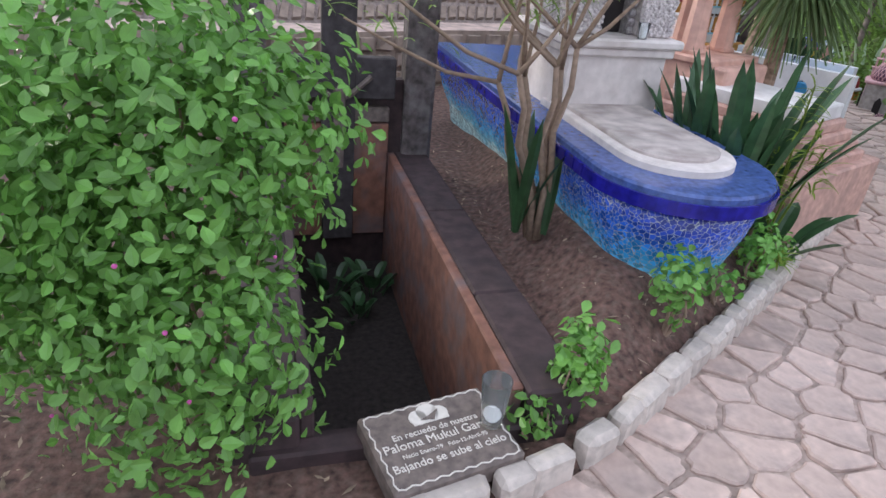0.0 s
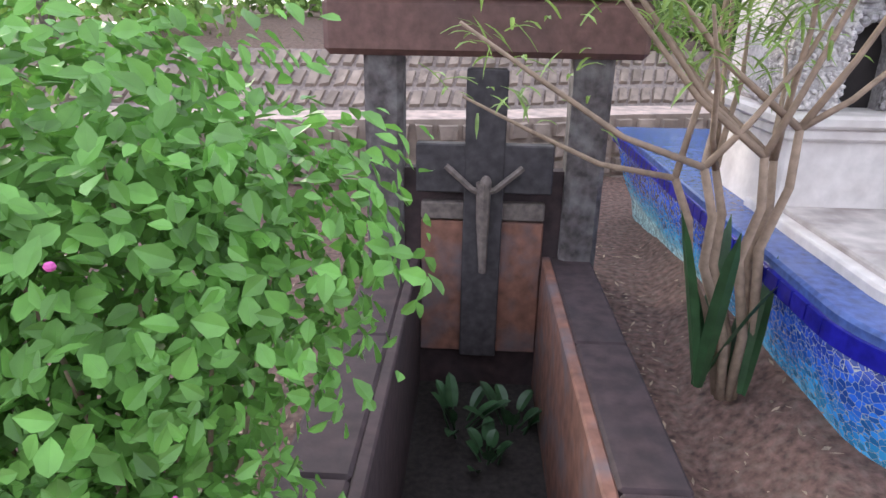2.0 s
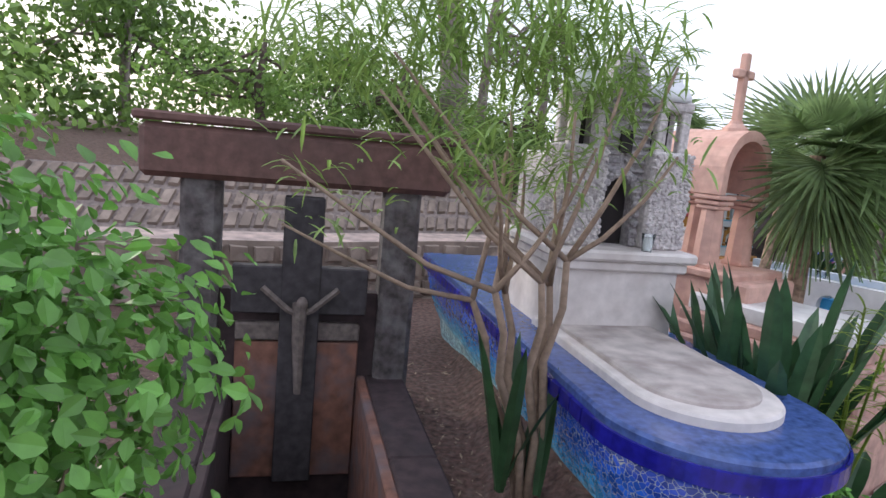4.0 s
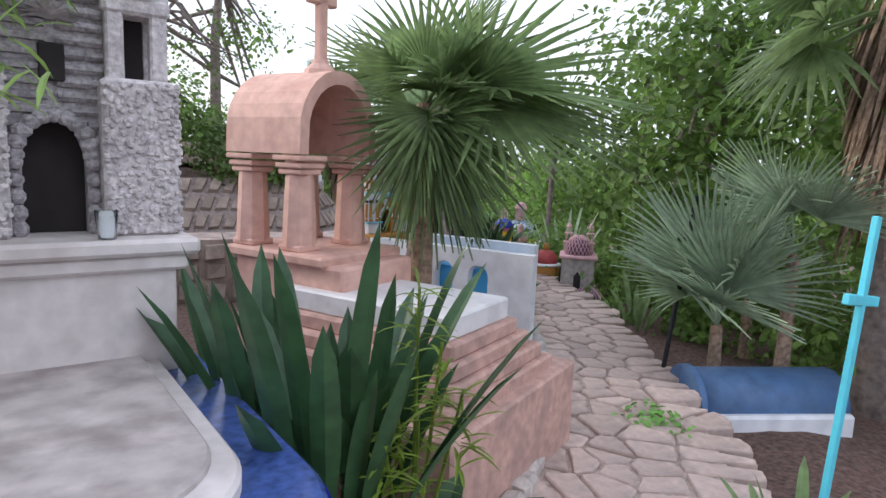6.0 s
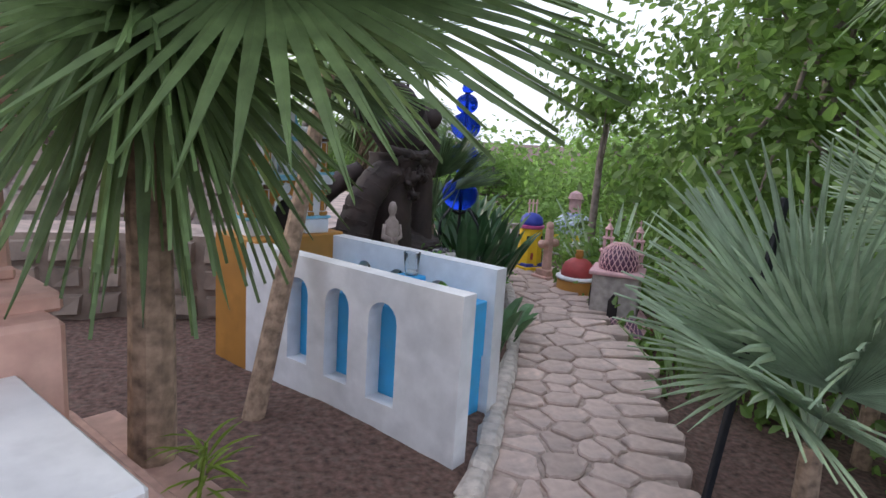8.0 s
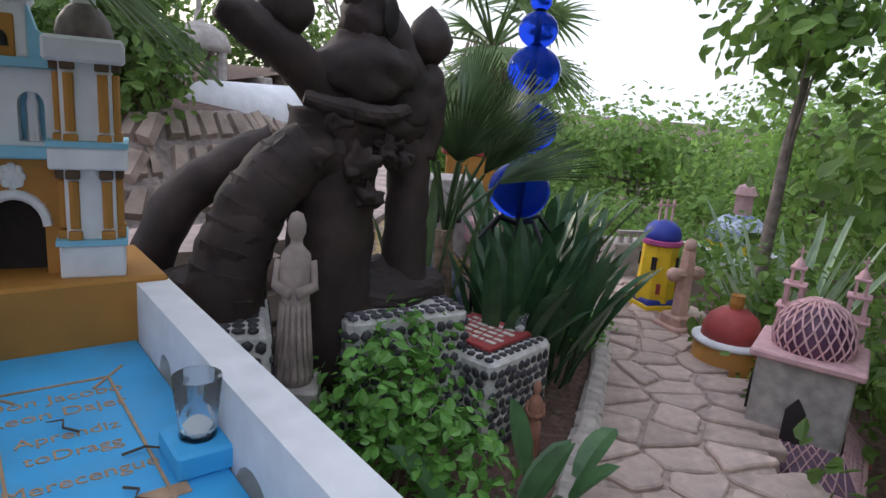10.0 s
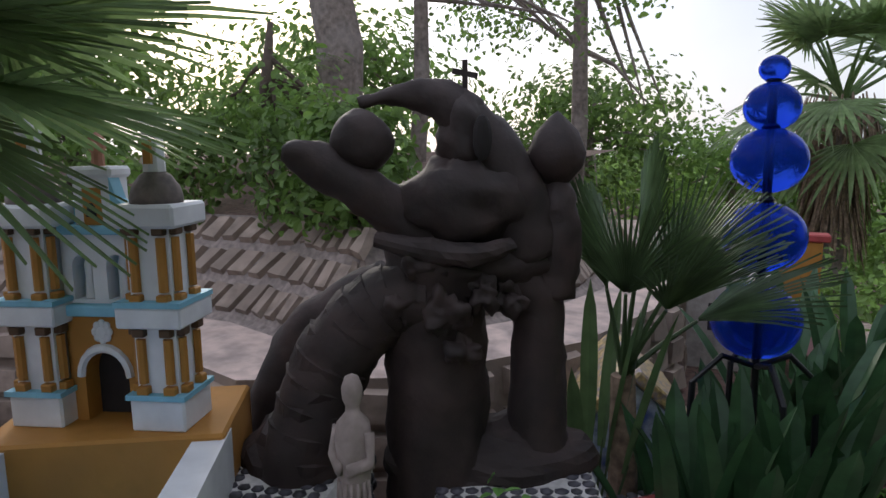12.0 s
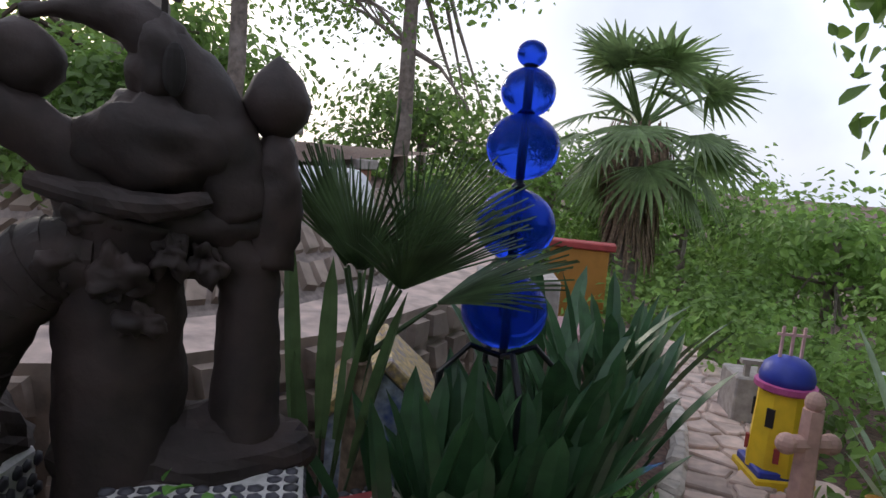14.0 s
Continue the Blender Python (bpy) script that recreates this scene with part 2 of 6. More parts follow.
# ---- mesh helpers ----
def part(name, bm, material, parent=None, label="", smooth=False):
    me = bpy.data.meshes.new(name)
    bmesh.ops.recalc_face_normals(bm, faces=bm.faces)
    bm.to_mesh(me)
    bm.free()
    me.materials.append(material)
    if smooth:
        me.polygons.foreach_set("use_smooth", [True] * len(me.polygons))
    ob = new(name, me)
    ob.parent = parent
    if label:
        tagged(ob, label)
    return ob


def thing(name, x, y, z, turn, label, category, group="", kind=""):
    ob = new(name)
    ob.matrix_basis = pose(x, y, z, 0, 0, turn)
    return tagged(ob, label, category, group, kind)


def B():
    return bmesh.new()


def box(bm, c, s, bevel=0.0, rot=None):
    m = Matrix.Translation(c) @ (rot.to_matrix().to_4x4() if rot else Matrix.Identity(4)) @ Matrix.Diagonal((*s, 1))
    r = bmesh.ops.create_cube(bm, size=1, matrix=m)
    if bevel:
        es = list({e for v in r["verts"] for e in v.link_edges})
        bmesh.ops.bevel(bm, geom=es, offset=bevel, segments=1, affect="EDGES")
    return bm


def tube(bm, pts, radii, n=8, cap=True):
    rings = []
    pts = [Vector(p) for p in pts]
    for i, p in enumerate(pts):
        d = (pts[min(i + 1, len(pts) - 1)] - pts[max(i - 1, 0)]).normalized()
        a = d.orthogonal().normalized() if i == 0 else (a - d * a.dot(d)).normalized()
        b = d.cross(a)
        r = radii[i] if isinstance(radii, (list, tuple)) else radii
        rings.append([bm.verts.new(p + (a * math.cos(k * 2 * math.pi / n) + b * math.sin(k * 2 * math.pi / n)) * r) for k in range(n)])
    for q, w in zip(rings, rings[1:]):
        for k in range(n):
            bm.faces.new((q[k], q[(k + 1) % n], w[(k + 1) % n], w[k]))
    if cap:
        bm.faces.new(rings[0][::-1])
        bm.faces.new(rings[-1])
    return bm


def lathe(bm, prof, c=(0, 0, 0), n=20):
    c = Vector(c)
    rings = [[bm.verts.new(c + Vector((max(r, 0.0008) * math.cos(k * 2 * math.pi / n), max(r, 0.0008) * math.sin(k * 2 * math.pi / n), z))) for k in range(n)] for r, z in prof]
    for q, w in zip(rings, rings[1:]):
        for k in range(n):
            bm.faces.new((q[k], q[(k + 1) % n], w[(k + 1) % n], w[k]))
    bm.faces.new(rings[0][::-1])
    bm.faces.new(rings[-1])
    return bm


def blob(bm, c, s, u=12, v=8, wob=0.0, rot=None):
    m = Matrix.Translation(c) @ (rot.to_matrix().to_4x4() if rot else Matrix.Identity(4)) @ Matrix.Diagonal((*s, 1))
    r = bmesh.ops.create_uvsphere(bm, u_segments=u, v_segments=v, radius=1, matrix=m)
    if wob:
        for q in r["verts"]:
            q.co += (q.co - Vector(c)) * wob * noise.noise(q.co * 9)
    return bm


def prism(bm, pts, z0, z1, inset=0.0):
    c = sum((Vector((*p, 0)) for p in pts), Vector()) / len(pts)
    lo = [bm.verts.new((p[0], p[1], z0)) for p in pts]
    hi = [bm.verts.new((p[0], p[1], z1 - inset)) for p in pts]
    top = hi
    n = len(pts)
    if inset:
        top = [bm.verts.new((*(Vector((*p, 0)) + (c - Vector((*p, 0))).normalized() * inset).xy, z1)) for p in pts]
        for k in range(n):
            bm.faces.new((hi[k], hi[(k + 1) % n], top[(k + 1) % n], top[k]))
    for k in range(n):
        bm.faces.new((lo[k], lo[(k + 1) % n], hi[(k + 1) % n], hi[k]))
    bm.faces.new(top)
    bm.faces.new(lo[::-1])
    return bm


def stand(bm, m):
    bm.transform(m)
    return bm


UPRIGHT = pose(0, 0, 0, 90, 0, 0)


def wall_arches(length, height, thick, arches, base=0.0):
    """A wall along x from 0 to length, its thickness along y, with arched openings (x, half width, sill, spring height)."""
    bm = B()
    xs = 0.0
    for ax, hw, sill, spring in sorted(arches):
        box(bm, ((xs + ax - hw) / 2, 0, (height + base) / 2), (ax - hw - xs, thick, height - base))
        box(bm, (ax, 0, (sill + base) / 2), (2 * hw, thick, sill - base))
        n = 8
        for k in range(n):
            a0, a1 = math.pi * k / n, math.pi * (k + 1) / n
            p = [(ax + hw * math.cos(a0), spring + hw * math.sin(a0)), (ax + hw * math.cos(a1), spring + hw * math.sin(a1))]
            q = [(p[1][0], height), (p[0][0], height)]
            f = [bm.verts.new((x, -thick / 2, z)) for x, z in p + q]
            g = [bm.verts.new((x, thick / 2, z)) for x, z in p + q]
            bm.faces.new(f)
            bm.faces.new(g[::-1])
            for i in range(4):
                bm.faces.new((f[i], g[i], g[(i + 1) % 4], f[(i + 1) % 4]))
        xs = ax + hw
    box(bm, ((xs + length) / 2, 0, (height + base) / 2), (length - xs, thick, height - base))
    return bm


def words(body, size, m, material, parent, align="CENTER"):
    cu = bpy.data.curves.new("lettering", "FONT")
    cu.body, cu.size, cu.align_x, cu.extrude = body, size, align, 0.0015
    cu.materials.append(material)
    ob = new("lettering", cu)
    ob.parent = parent
    ob.matrix_basis = m
    return ob


# ---- plants ----
def blade(bm, base, way, length, width, droop, n=6, fold=0.25, up=Vector((0, 0, 1))):
    way = Vector(way).normalized()
    side = way.cross(up)
    side = side.normalized() if side.length > 0.01 else Vector((1, 0, 0))
    p, d, rows = Vector(base), way.copy(), []
    for i in range(n + 1):
        t = i / n
        w = width * (0.25 + 0.75 * math.sin(math.pi * min(1, 0.08 + t * 0.92)) ** 0.7) * (1 if t < 1 else 0.02)
        nrm = side.cross(d).normalized()
        rows.append([bm.verts.new(p - side * w / 2 + nrm * w * fold), bm.verts.new(p), bm.verts.new(p + side * w / 2 + nrm * w * fold)])
        p = p + d * (length / n)
        d = (d + Vector((0, 0, -droop / n))).normalized()
    for q, w in zip(rows, rows[1:]):
        bm.faces.new((q[0], q[1], w[1], w[0]))
        bm.faces.new((q[1], q[2], w[2], w[1]))


def fan_leaf(bm, hub, way, size, spread=150, n=22, droop=0.35, roll=0.0):
    """A fan palm leaf: narrow strips that radiate from the hub, joined in the inner part."""
    way = Vector(way).normalized()
    ref = Vector((0, 0, 1)) if abs(way.z) < 0.93 else Vector((1, 0, 0))
    side = way.cross(ref).normalized()
    nrm = side.cross(way)
    side = side * math.cos(roll) + nrm * math.sin(roll)
    nrm = side.cross(way)
    hub = Vector(hub)
    for k in range(n):
        a = radians(-spread + 2 * spread * (k + 0.5) / n)
        d = way * math.cos(a) + side * math.sin(a)
        c = way * -math.sin(a) + side * math.cos(a)
        L = size * (0.72 + 0.28 * math.cos(a * 0.7)) * random.uniform(0.9, 1.05)
        h = math.radians(spread) / n
        tip = Vector((0, 0, -droop * L * random.uniform(0.25, 0.6)))
        rows = []
        for t, wd in ((0.02, 0.03), (0.38, 0.40), (0.72, 0.24), (1.0, 0.01)):
            p = hub + d * (L * t) + tip * max(0, t - 0.35) ** 1.6
            w = c * (L * math.tan(h) * wd * 2 * (0.62 if t <= 0.5 else 0.62))
            rows.append([bm.verts.new(p - w), bm.verts.new(p + nrm * L * 0.012), bm.verts.new(p + w)])
        for q, w in zip(rows, rows[1:]):
            bm.faces.new((q[0], q[1], w[1], w[0]))
            bm.faces.new((q[1], q[2], w[2], w[1]))


def fan_palm(x, y, z, hub_z, leaves, material, label, size=0.6, trunk=0.05, lean=(0, 0), spread=(95, 130)):
    """leaves: (heading degrees, rise degrees, stalk length, leaf size)."""
    t = thing("fan_palm", x, y, z, 0, label, "palm")
    hub = Vector((lean[0], lean[1], hub_z - z))
    part("trunk", tube(B(), [(0, 0, -0.1), hub * 0.5 + Vector((0.01, 0, 0)), hub], [trunk * 1.2, trunk, trunk * 0.8], 10), PALMTHATCH, t)
    for h, r, s, L in leaves:
        a, e = radians(h), radians(r)
        d = Vector((math.cos(a) * math.cos(e), math.sin(a) * math.cos(e), math.sin(e)))
        end = hub + d * s
        bm = B()
        tube(bm, [hub, hub + d * s * 0.5 + Vector((0, 0, 0.03 * s)), end], [0.012, 0.009, 0.006], 5)
        fan_leaf(bm, end, d + Vector((0, 0, -0.25)), L, random.uniform(*spread), 30, 0.4, random.uniform(-0.6, 0.6))
        part("leaf", bm, material, t)
    return t


def leafy(bm, c, r, count, size, seed_wob=0.35, flat=1.0, shell=0.45):
    """Many small folded leaves in a lumpy volume."""
    c = Vector(c)
    for _ in range(count):
        d = Vector((random.gauss(0, 1), random.gauss(0, 1), random.gauss(0, 1) * flat)).normalized()
        k = (shell + (1 - shell) * random.random()) * (1 + seed_wob * noise.noise(d * 2.3 + c))
        p = c + Vector((d.x * r[0], d.y * r[1], d.z * r[2])) * k
        n = (d + Vector((random.uniform(-.9, .9), random.uniform(-.9, .9), random.uniform(-.3, 1.1)))).normalized()
        a = n.orthogonal().normalized()
        a.rotate(Matrix.Rotation(random.uniform(0, 6.28), 3, n))
        b = n.cross(a)
        s = size * random.uniform(0.6, 1.25)
        v = [bm.verts.new(p + o) for o in (-a * s * 0.12, a * s * 0.16 + b * s * 0.2 + n * s * 0.05, a * s * 0.5 + b * s * 0.36 + n * s * 0.09, a * s * 0.84 + b * s * 0.24 + n * s * 0.03, a * s - n * s * 0.07, a * s * 0.84 - b * s * 0.24 + n * s * 0.03, a * s * 0.5 - b * s * 0.36 + n * s * 0.09, a * s * 0.16 - b * s * 0.2 + n * s * 0.05)]
        bm.faces.new(v[:5])
        bm.faces.new((v[0], *v[4:]))


def shrub(name, x, y, z, lumps, count, size, material, label, stems=6, category="shrub"):
    t = thing(name, x, y, z, 0, label, category)
    for k in range(stems):
        bm = B()
        (lx, ly, lz), r = lumps[k % len(lumps)]
        e = Vector((lx, ly, lz)) + Vector((random.uniform(-.5, .5) * r[0], random.uniform(-.5, .5) * r[1], 0))
        tube(bm, [(e.x * 0.15, e.y * 0.15, -0.03), e * 0.5 + Vector((random.uniform(-.04, .04), random.uniform(-.04, .04), 0)), e], [0.010, 0.007, 0.003], 5)
        part("branch", bm, STEM, t)
    bm = B()
    tot = sum(r[0] * r[1] * r[2] for _, r in lumps)
    for c, r in lumps:
        leafy(bm, c, r, int(count * r[0] * r[1] * r[2] / tot), size)
    part("foliage", bm, material, t)
    return t


def strap_plant(x, y, z, n, length, width, material, label, category="plant", lean=0.5, droop=0.5, name="strap_leaf_plant", spread=0.08):
    t = thing(name, x, y, z, 0, label, category)
    for k in range(n):
        a = k * 2.4 + random.uniform(-0.3, 0.3)
        e = lean * random.uniform(0.25, 1.1)
        bm = B()
        L = length * random.uniform(0.7, 1.1)
        b = Vector((math.cos(a) * spread * random.random(), math.sin(a) * spread * random.random(), -0.02))
        d = Vector((math.cos(a) * e, math.sin(a) * e, 1)).normalized()
        tube(bm, [b, b + d * L * 0.45], [width * 0.1, width * 0.07], 5)
        blade(bm, b + d * L * 0.42, d, L * 0.62, width, droop * random.uniform(0.3, 1.2), 6, 0.18)
        part("leaf", bm, material, t)
    return t


def tree(name, x, y, z, height, trunk, lumps, count, size, material, label, bend=(0, 0), bark=None, limbs=5):
    t = thing(name, x, y, z, 0, label, "tree")
    top = Vector((bend[0], bend[1], height))
    pts = [Vector((0, 0, -0.6)), top * 0.3 + Vector((trunk * 0.6, 0, 0)), top * 0.65 - Vector((trunk * 0.5, trunk * 0.4, 0)), top]
    bm = tube(B(), pts, [trunk * 1.25, trunk, trunk * 0.8, trunk * 0.35], 10)
    part("trunk", bm, bark or BARK, t, smooth=True)
    for k in range(limbs):
        bm = B()
        (lx, ly, lz), r = lumps[k % len(lumps)]
        e = Vector((lx, ly, lz)) + Vector((random.uniform(-.4, .4) * r[0], random.uniform(-.4, .4) * r[1], random.uniform(-.2, .3) * r[2]))
        s = top * random.uniform(0.5, 0.95)
        tube(bm, [s, (s + e) / 2 + Vector((0, 0, 0.1 * height * random.uniform(-.3, 1))), e], [trunk * 0.4, trunk * 0.25, trunk * 0.08], 6)
        part("limb", bm, bark or BARK, t)
    bm = B()
    tot = sum(r[0] * r[1] * r[2] for _, r in lumps)
    for c, r in lumps:
        leafy(bm, c, r, int(count * r[0] * r[1] * r[2] / tot), size, 0.5, 1.0, 0.25)
    part("crown", bm, material, t)
    return t


# ---- ground and path ----
LEFT = [(-3.5, 1.1), (-1.6, 0.55), (-0.5, 0.52), (0.15, 0.66), (0.66, 0.87), (1.34, 1.40), (1.86, 1.83), (2.6, 2.5), (3.43, 3.24), (4.1, 4.15), (4.6, 4.98), (5.02, 5.7), (5.4, 6.5), (5.76, 7.4), (6.0, 8.4), (6.0, 9.6), (5.6, 11)]
WIDE = [1.5, 1.5, 1.5, 1.4, 1.25, 1.1, 1.0, 0.92, 0.86, 0.8, 0.78, 0.74, 0.7, 0.62, 0.55, 0.55, 0.55]


def path_at(s):
    """Left edge, right edge at s, counted in points of LEFT."""
    i = min(int(s), len(LEFT) - 2)
    f = s - i
    def cr(a, j):
        p = [Vector(a[max(0, min(len(a) - 1, j + k))]) for k in (-1, 0, 1, 2)]
        return 0.5 * (2 * p[1] + (p[2] - p[0]) * f + (2 * p[0] - 5 * p[1] + 4 * p[2] - p[3]) * f * f + (3 * p[1] - p[0] - 3 * p[2] + p[3]) * f ** 3)
    l = cr(LEFT, i)
    d = (Vector(LEFT[i + 1]) - Vector(LEFT[i])).normalized()
    d0 = (Vector(LEFT[i]) - Vector(LEFT[max(0, i - 1)])) if i else d
    d2 = (Vector(LEFT[min(i + 2, len(LEFT) - 1)]) - Vector(LEFT[i + 1])) if i + 2 < len(LEFT) else d
    t = (d0.normalized() * (1 - f) * 0.5 + d + d2.normalized() * f * 0.5).normalized()
    w = WIDE[i] * (1 - f) + WIDE[i + 1] * f
    return l, l + Vector((t.y, -t.x)) * w


EDGE = [path_at(k * 0.25) for k in range(4 * (len(LEFT) - 1) + 1)]


def side_of(x, y):
    """Distance left (negative) or right (positive) of the path, 0 on it."""
    best, out = 1e9, 0
    for (l, r) in EDGE:
        for q, sgn in ((l, -1), (r, 1)):
            d = (q.x - x) ** 2 + (q.y - y) ** 2
            if d < best:
                best, out, L, Rr = d, sgn * math.sqrt(d), l, r
    k = (Vector((x, y)) - L).dot(Rr - L) / (Rr - L).length_squared
    return 0.0 if 0 <= k <= 1 else out


def ground_z(x, y):
    s = side_of(x, y)
    w = 0.02 * noise.noise(Vector((x * 2, y * 2, 0))) + 0.012 * noise.noise(Vector((x * 9, y * 9, 3)))
    if s < 0:
        return 0.015 + w + min(0.05, -s * 0.06) + min(0.26, max(0, -s - 0.05) * 0.75) * max(0, min(1, (2.3 - x) / 0.5)) * max(0, min(1, (5.0 - y) / 0.8)) * max(0, min(1, (x - 0.72) / 0.3))
    if s == 0:
        return -0.09
    return -0.09 - min(0.12, s * 0.5) - min(2.6, max(0, s - 0.8) * 0.14) + w


PIT = pose(0.08, 1.0, 0, 0, 0, 7.7)
PITI = PIT.inverted()


def build_ground():
    near = list(np.arange(-3.5, 8.6, 0.14))
    out = [9.5, 11, 14, 18, 25, 40, 80, 160, 400]
    xs = [-v for v in out[::-1]] + [-7, -5, -4.2] + near + out
    ys = [-v for v in out[::-1]] + [-7, -5, -4.2] + list(np.arange(-3.5, 9.6, 0.14)) + [10.5, 12, 14, 18, 25, 40, 80, 160, 400]
    bm = B()
    g = [[bm.verts.new((x, y, ground_z(x, y) if abs(x) < 30 and abs(y) < 30 else -2.7)) for y in ys] for x in xs]
    for i in range(len(xs) - 1):
        for j in range(len(ys) - 1):
            c = PITI @ Vector(((xs[i] + xs[i + 1]) / 2, (ys[j] + ys[j + 1]) / 2, 0))
            if abs(c.x) < 0.5 and -0.02 < c.y < 2.75:
                continue
            bm.faces.new((g[i][j], g[i + 1][j], g[i + 1][j + 1], g[i][j + 1]))
    tagged(part("ground", bm, SOIL, smooth=True), "dark brown bare soil with dry litter", "soil", kind="structure")


build_ground()
bm = B()
rows = []
for l, r in EDGE:
    rows.append([bm.verts.new((l.x, l.y, -0.25)), bm.verts.new((l.x, l.y, -0.012)), bm.verts.new((r.x, r.y, -0.012)), bm.verts.new((r.x, r.y, -0.4))])
for q, w in zip(rows, rows[1:]):
    for k in range(3):
        bm.faces.new((q[k], q[k + 1], w[k + 1], w[k]))
PAVE = tagged(part("path", bm, PATHMORTAR), "winding footpath of irregular pinkish flagstones in mortar", "path", kind="structure")

# rising terrace behind the tombs
TER = [(-6, 4.6), (-3, 4.9), (-1.5, 5.25), (-0.3, 5.65), (0.8, 6.25), (1.7, 6.6), (2.6, 6.6), (3.3, 6.42), (3.9, 6.72), (4.45, 7.5), (4.75, 8.6), (4.7, 10.5), (4.0, 13)]


def offset_line(line, d):
    out = []
    for i, p in enumerate(line):
        a, b = Vector(line[max(0, i - 1)]), Vector(line[min(len(line) - 1, i + 1)])
        t = (b - a).normalized()
        out.append(Vector(p) + Vector((-t.y, t.x)) * d)
    return out


def ribbon(profiles):
    bm = B()
    rows = [[bm.verts.new((p.x, p.y, z)) for p, z in zip(pts, zs)] for pts, zs in profiles]
    for q, w in zip(rows, rows[1:]):
        for k in range(len(q) - 1):
            bm.faces.new((q[k], q[k + 1], w[k + 1], w[k]))
    return bm


T0, T1, T2, T3, T4 = (offset_line(TER, d) for d in (0, 0.05, 0.5, 0.62, 1.1))
n_ = len(TER)
low_wall = tagged(part("wall_terrace_low", ribbon([(T0, [-0.3] * n_), (T1, [0.62] * n_)]), ROCK), "low dark rock face under the upper path", "retaining wall", kind="structure")
part("upper_path", ribbon([(T1, [0.62] * n_), (T2, [0.63] * n_)]), FLAG, low_wall, "pale flagstone strip on top")
slope = tagged(part("wall_terrace_high", ribbon([(T2, [0.55] * n_), (T3, [0.62] * n_), (T4, [1.12] * n_)]), MORTAR), "sloping retaining wall of slanted tan stones", "retaining wall", kind="structure")
TB = offset_line(TER, 7)
tagged(part("ground_upper", ribbon([(T4, [1.12] * n_), (offset_line(TER, 2.5), [1.25] * n_), (TB, [1.5] * n_)]), SOIL), "planted upper terrace of brown soil", "soil", kind="structure")

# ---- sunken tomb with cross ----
# soil darkened in its colour to carry the shade down in the pit
PITSOIL = mat("shaded_pit_soil", (0.022, 0.017, 0.016), 0.9, 30, 0.6, 0.8)

def sunken_tomb():
    t = thing("sunken_tomb", 0.08, 1.0, 0, 7.7, "sunken dark red concrete tomb with cross and roof beam", "tomb")
    L = 2.5
    for sx in (-1, 1):
        for k in range(3):
            y0, y1 = (-0.05, 0.62, 1.5, L)[k], (0.62, 1.5, L)[k] if k < 2 else L
            part("rim_slab", box(B(), (sx * 0.5, (y0 + y1) / 2, 0.13), (0.22, y1 - y0 - 0.006, 0.18 - 0.006 * k), 0.012), REDCON, t)
        # right wall takes ORANGE, left wall the darker REDCON
        part("inner_wall", box(B(), (sx * 0.365, L / 2, -0.22), (0.05, L, 0.86), 0.008), ORANGE if sx > 0 else REDCON, t, "worn side wall, terracotta-painted on the right, dark red on the left")
        part("ledge", box(B(), (sx * 0.43, L / 2, 0.02), (0.12, L - 0.02, 0.1)), REDCON, t)
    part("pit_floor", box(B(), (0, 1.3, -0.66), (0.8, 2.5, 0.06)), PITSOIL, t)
    part("step", box(B(), (0, 0.25, -0.5), (0.68, 0.5, 0.3), 0.01), REDCON, t)
    part("front_wall", box(B(), (0, -0.04, -0.2), (1.1, 0.08, 0.6), 0.01), REDCON, t)
    part("back_wall", box(B(), (0, L + 0.03, 0.0), (1.1, 0.08, 1.4)), REDCON, t)
    for sx in (-1, 1):
        part("panel", box(B(), (sx * 0.2, L - 0.035, 0.02), (0.27, 0.05, 0.80), 0.008), ORANGE, t, "flaking orange and lilac painted panel")
        part("panel_cap", box(B(), (sx * 0.2, L - 0.04, 0.48), (0.27, 0.06, 0.1), 0.01), SLABM, t)
        part("post", box(B(), (sx * 0.53, L + 0.02, 0.63), (0.2, 0.2, 1.38), 0.03), DARKWOOD, t, "cracked weathered grey post")
    bm = box(B(), (0, L - 0.06, 0.42), (0.21, 0.09, 1.62), 0.008)
    part("cross_upright", bm, BLACKC, t)
    part("cross_arm", box(B(), (0, L - 0.055, 0.72), (0.72, 0.085, 0.26), 0.008), BLACKC, t)
    bm = B()
    tube(bm, [(-0.2, L - 0.12, 0.74), (-0.06, L - 0.13, 0.62), (0, L - 0.13, 0.6)], 0.018, 6)
    tube(bm, [(0.2, L - 0.12, 0.74), (0.06, L - 0.13, 0.62), (0, L - 0.13, 0.6)], 0.018, 6)
    tube(bm, [(0, L - 0.13, 0.66), (0, L - 0.13, 0.45), (0.01, L - 0.13, 0.15)], [0.04, 0.035, 0.02], 8)
    blob(bm, (0.01, L - 0.14, 0.66), (0.03, 0.03, 0.04))
    part("crucifix_relief", bm, SLABM, t)
    part("beam", box(B(), (-0.02, L + 0.02, 1.42), (1.6, 0.28, 0.27), 0.03), BEAM, t, "heavy brown-painted roof beam")
    part("beam_cap", box(B(), (0, L + 0.02, 1.585), (1.7, 0.3, 0.05), 0.012), BEAM, t)


sunken_tomb()
for px_, py_, s_ in ((-0.28, 3.0, 0.3), (0.0, 3.05, 0.26), (-0.1, 2.75, 0.2)):
    strap_plant(px_, py_, -0.63, 9, s_, 0.07, LEAFD, "small dark green plant in the pit", "plant", 0.9, 0.9, "pit_plant")


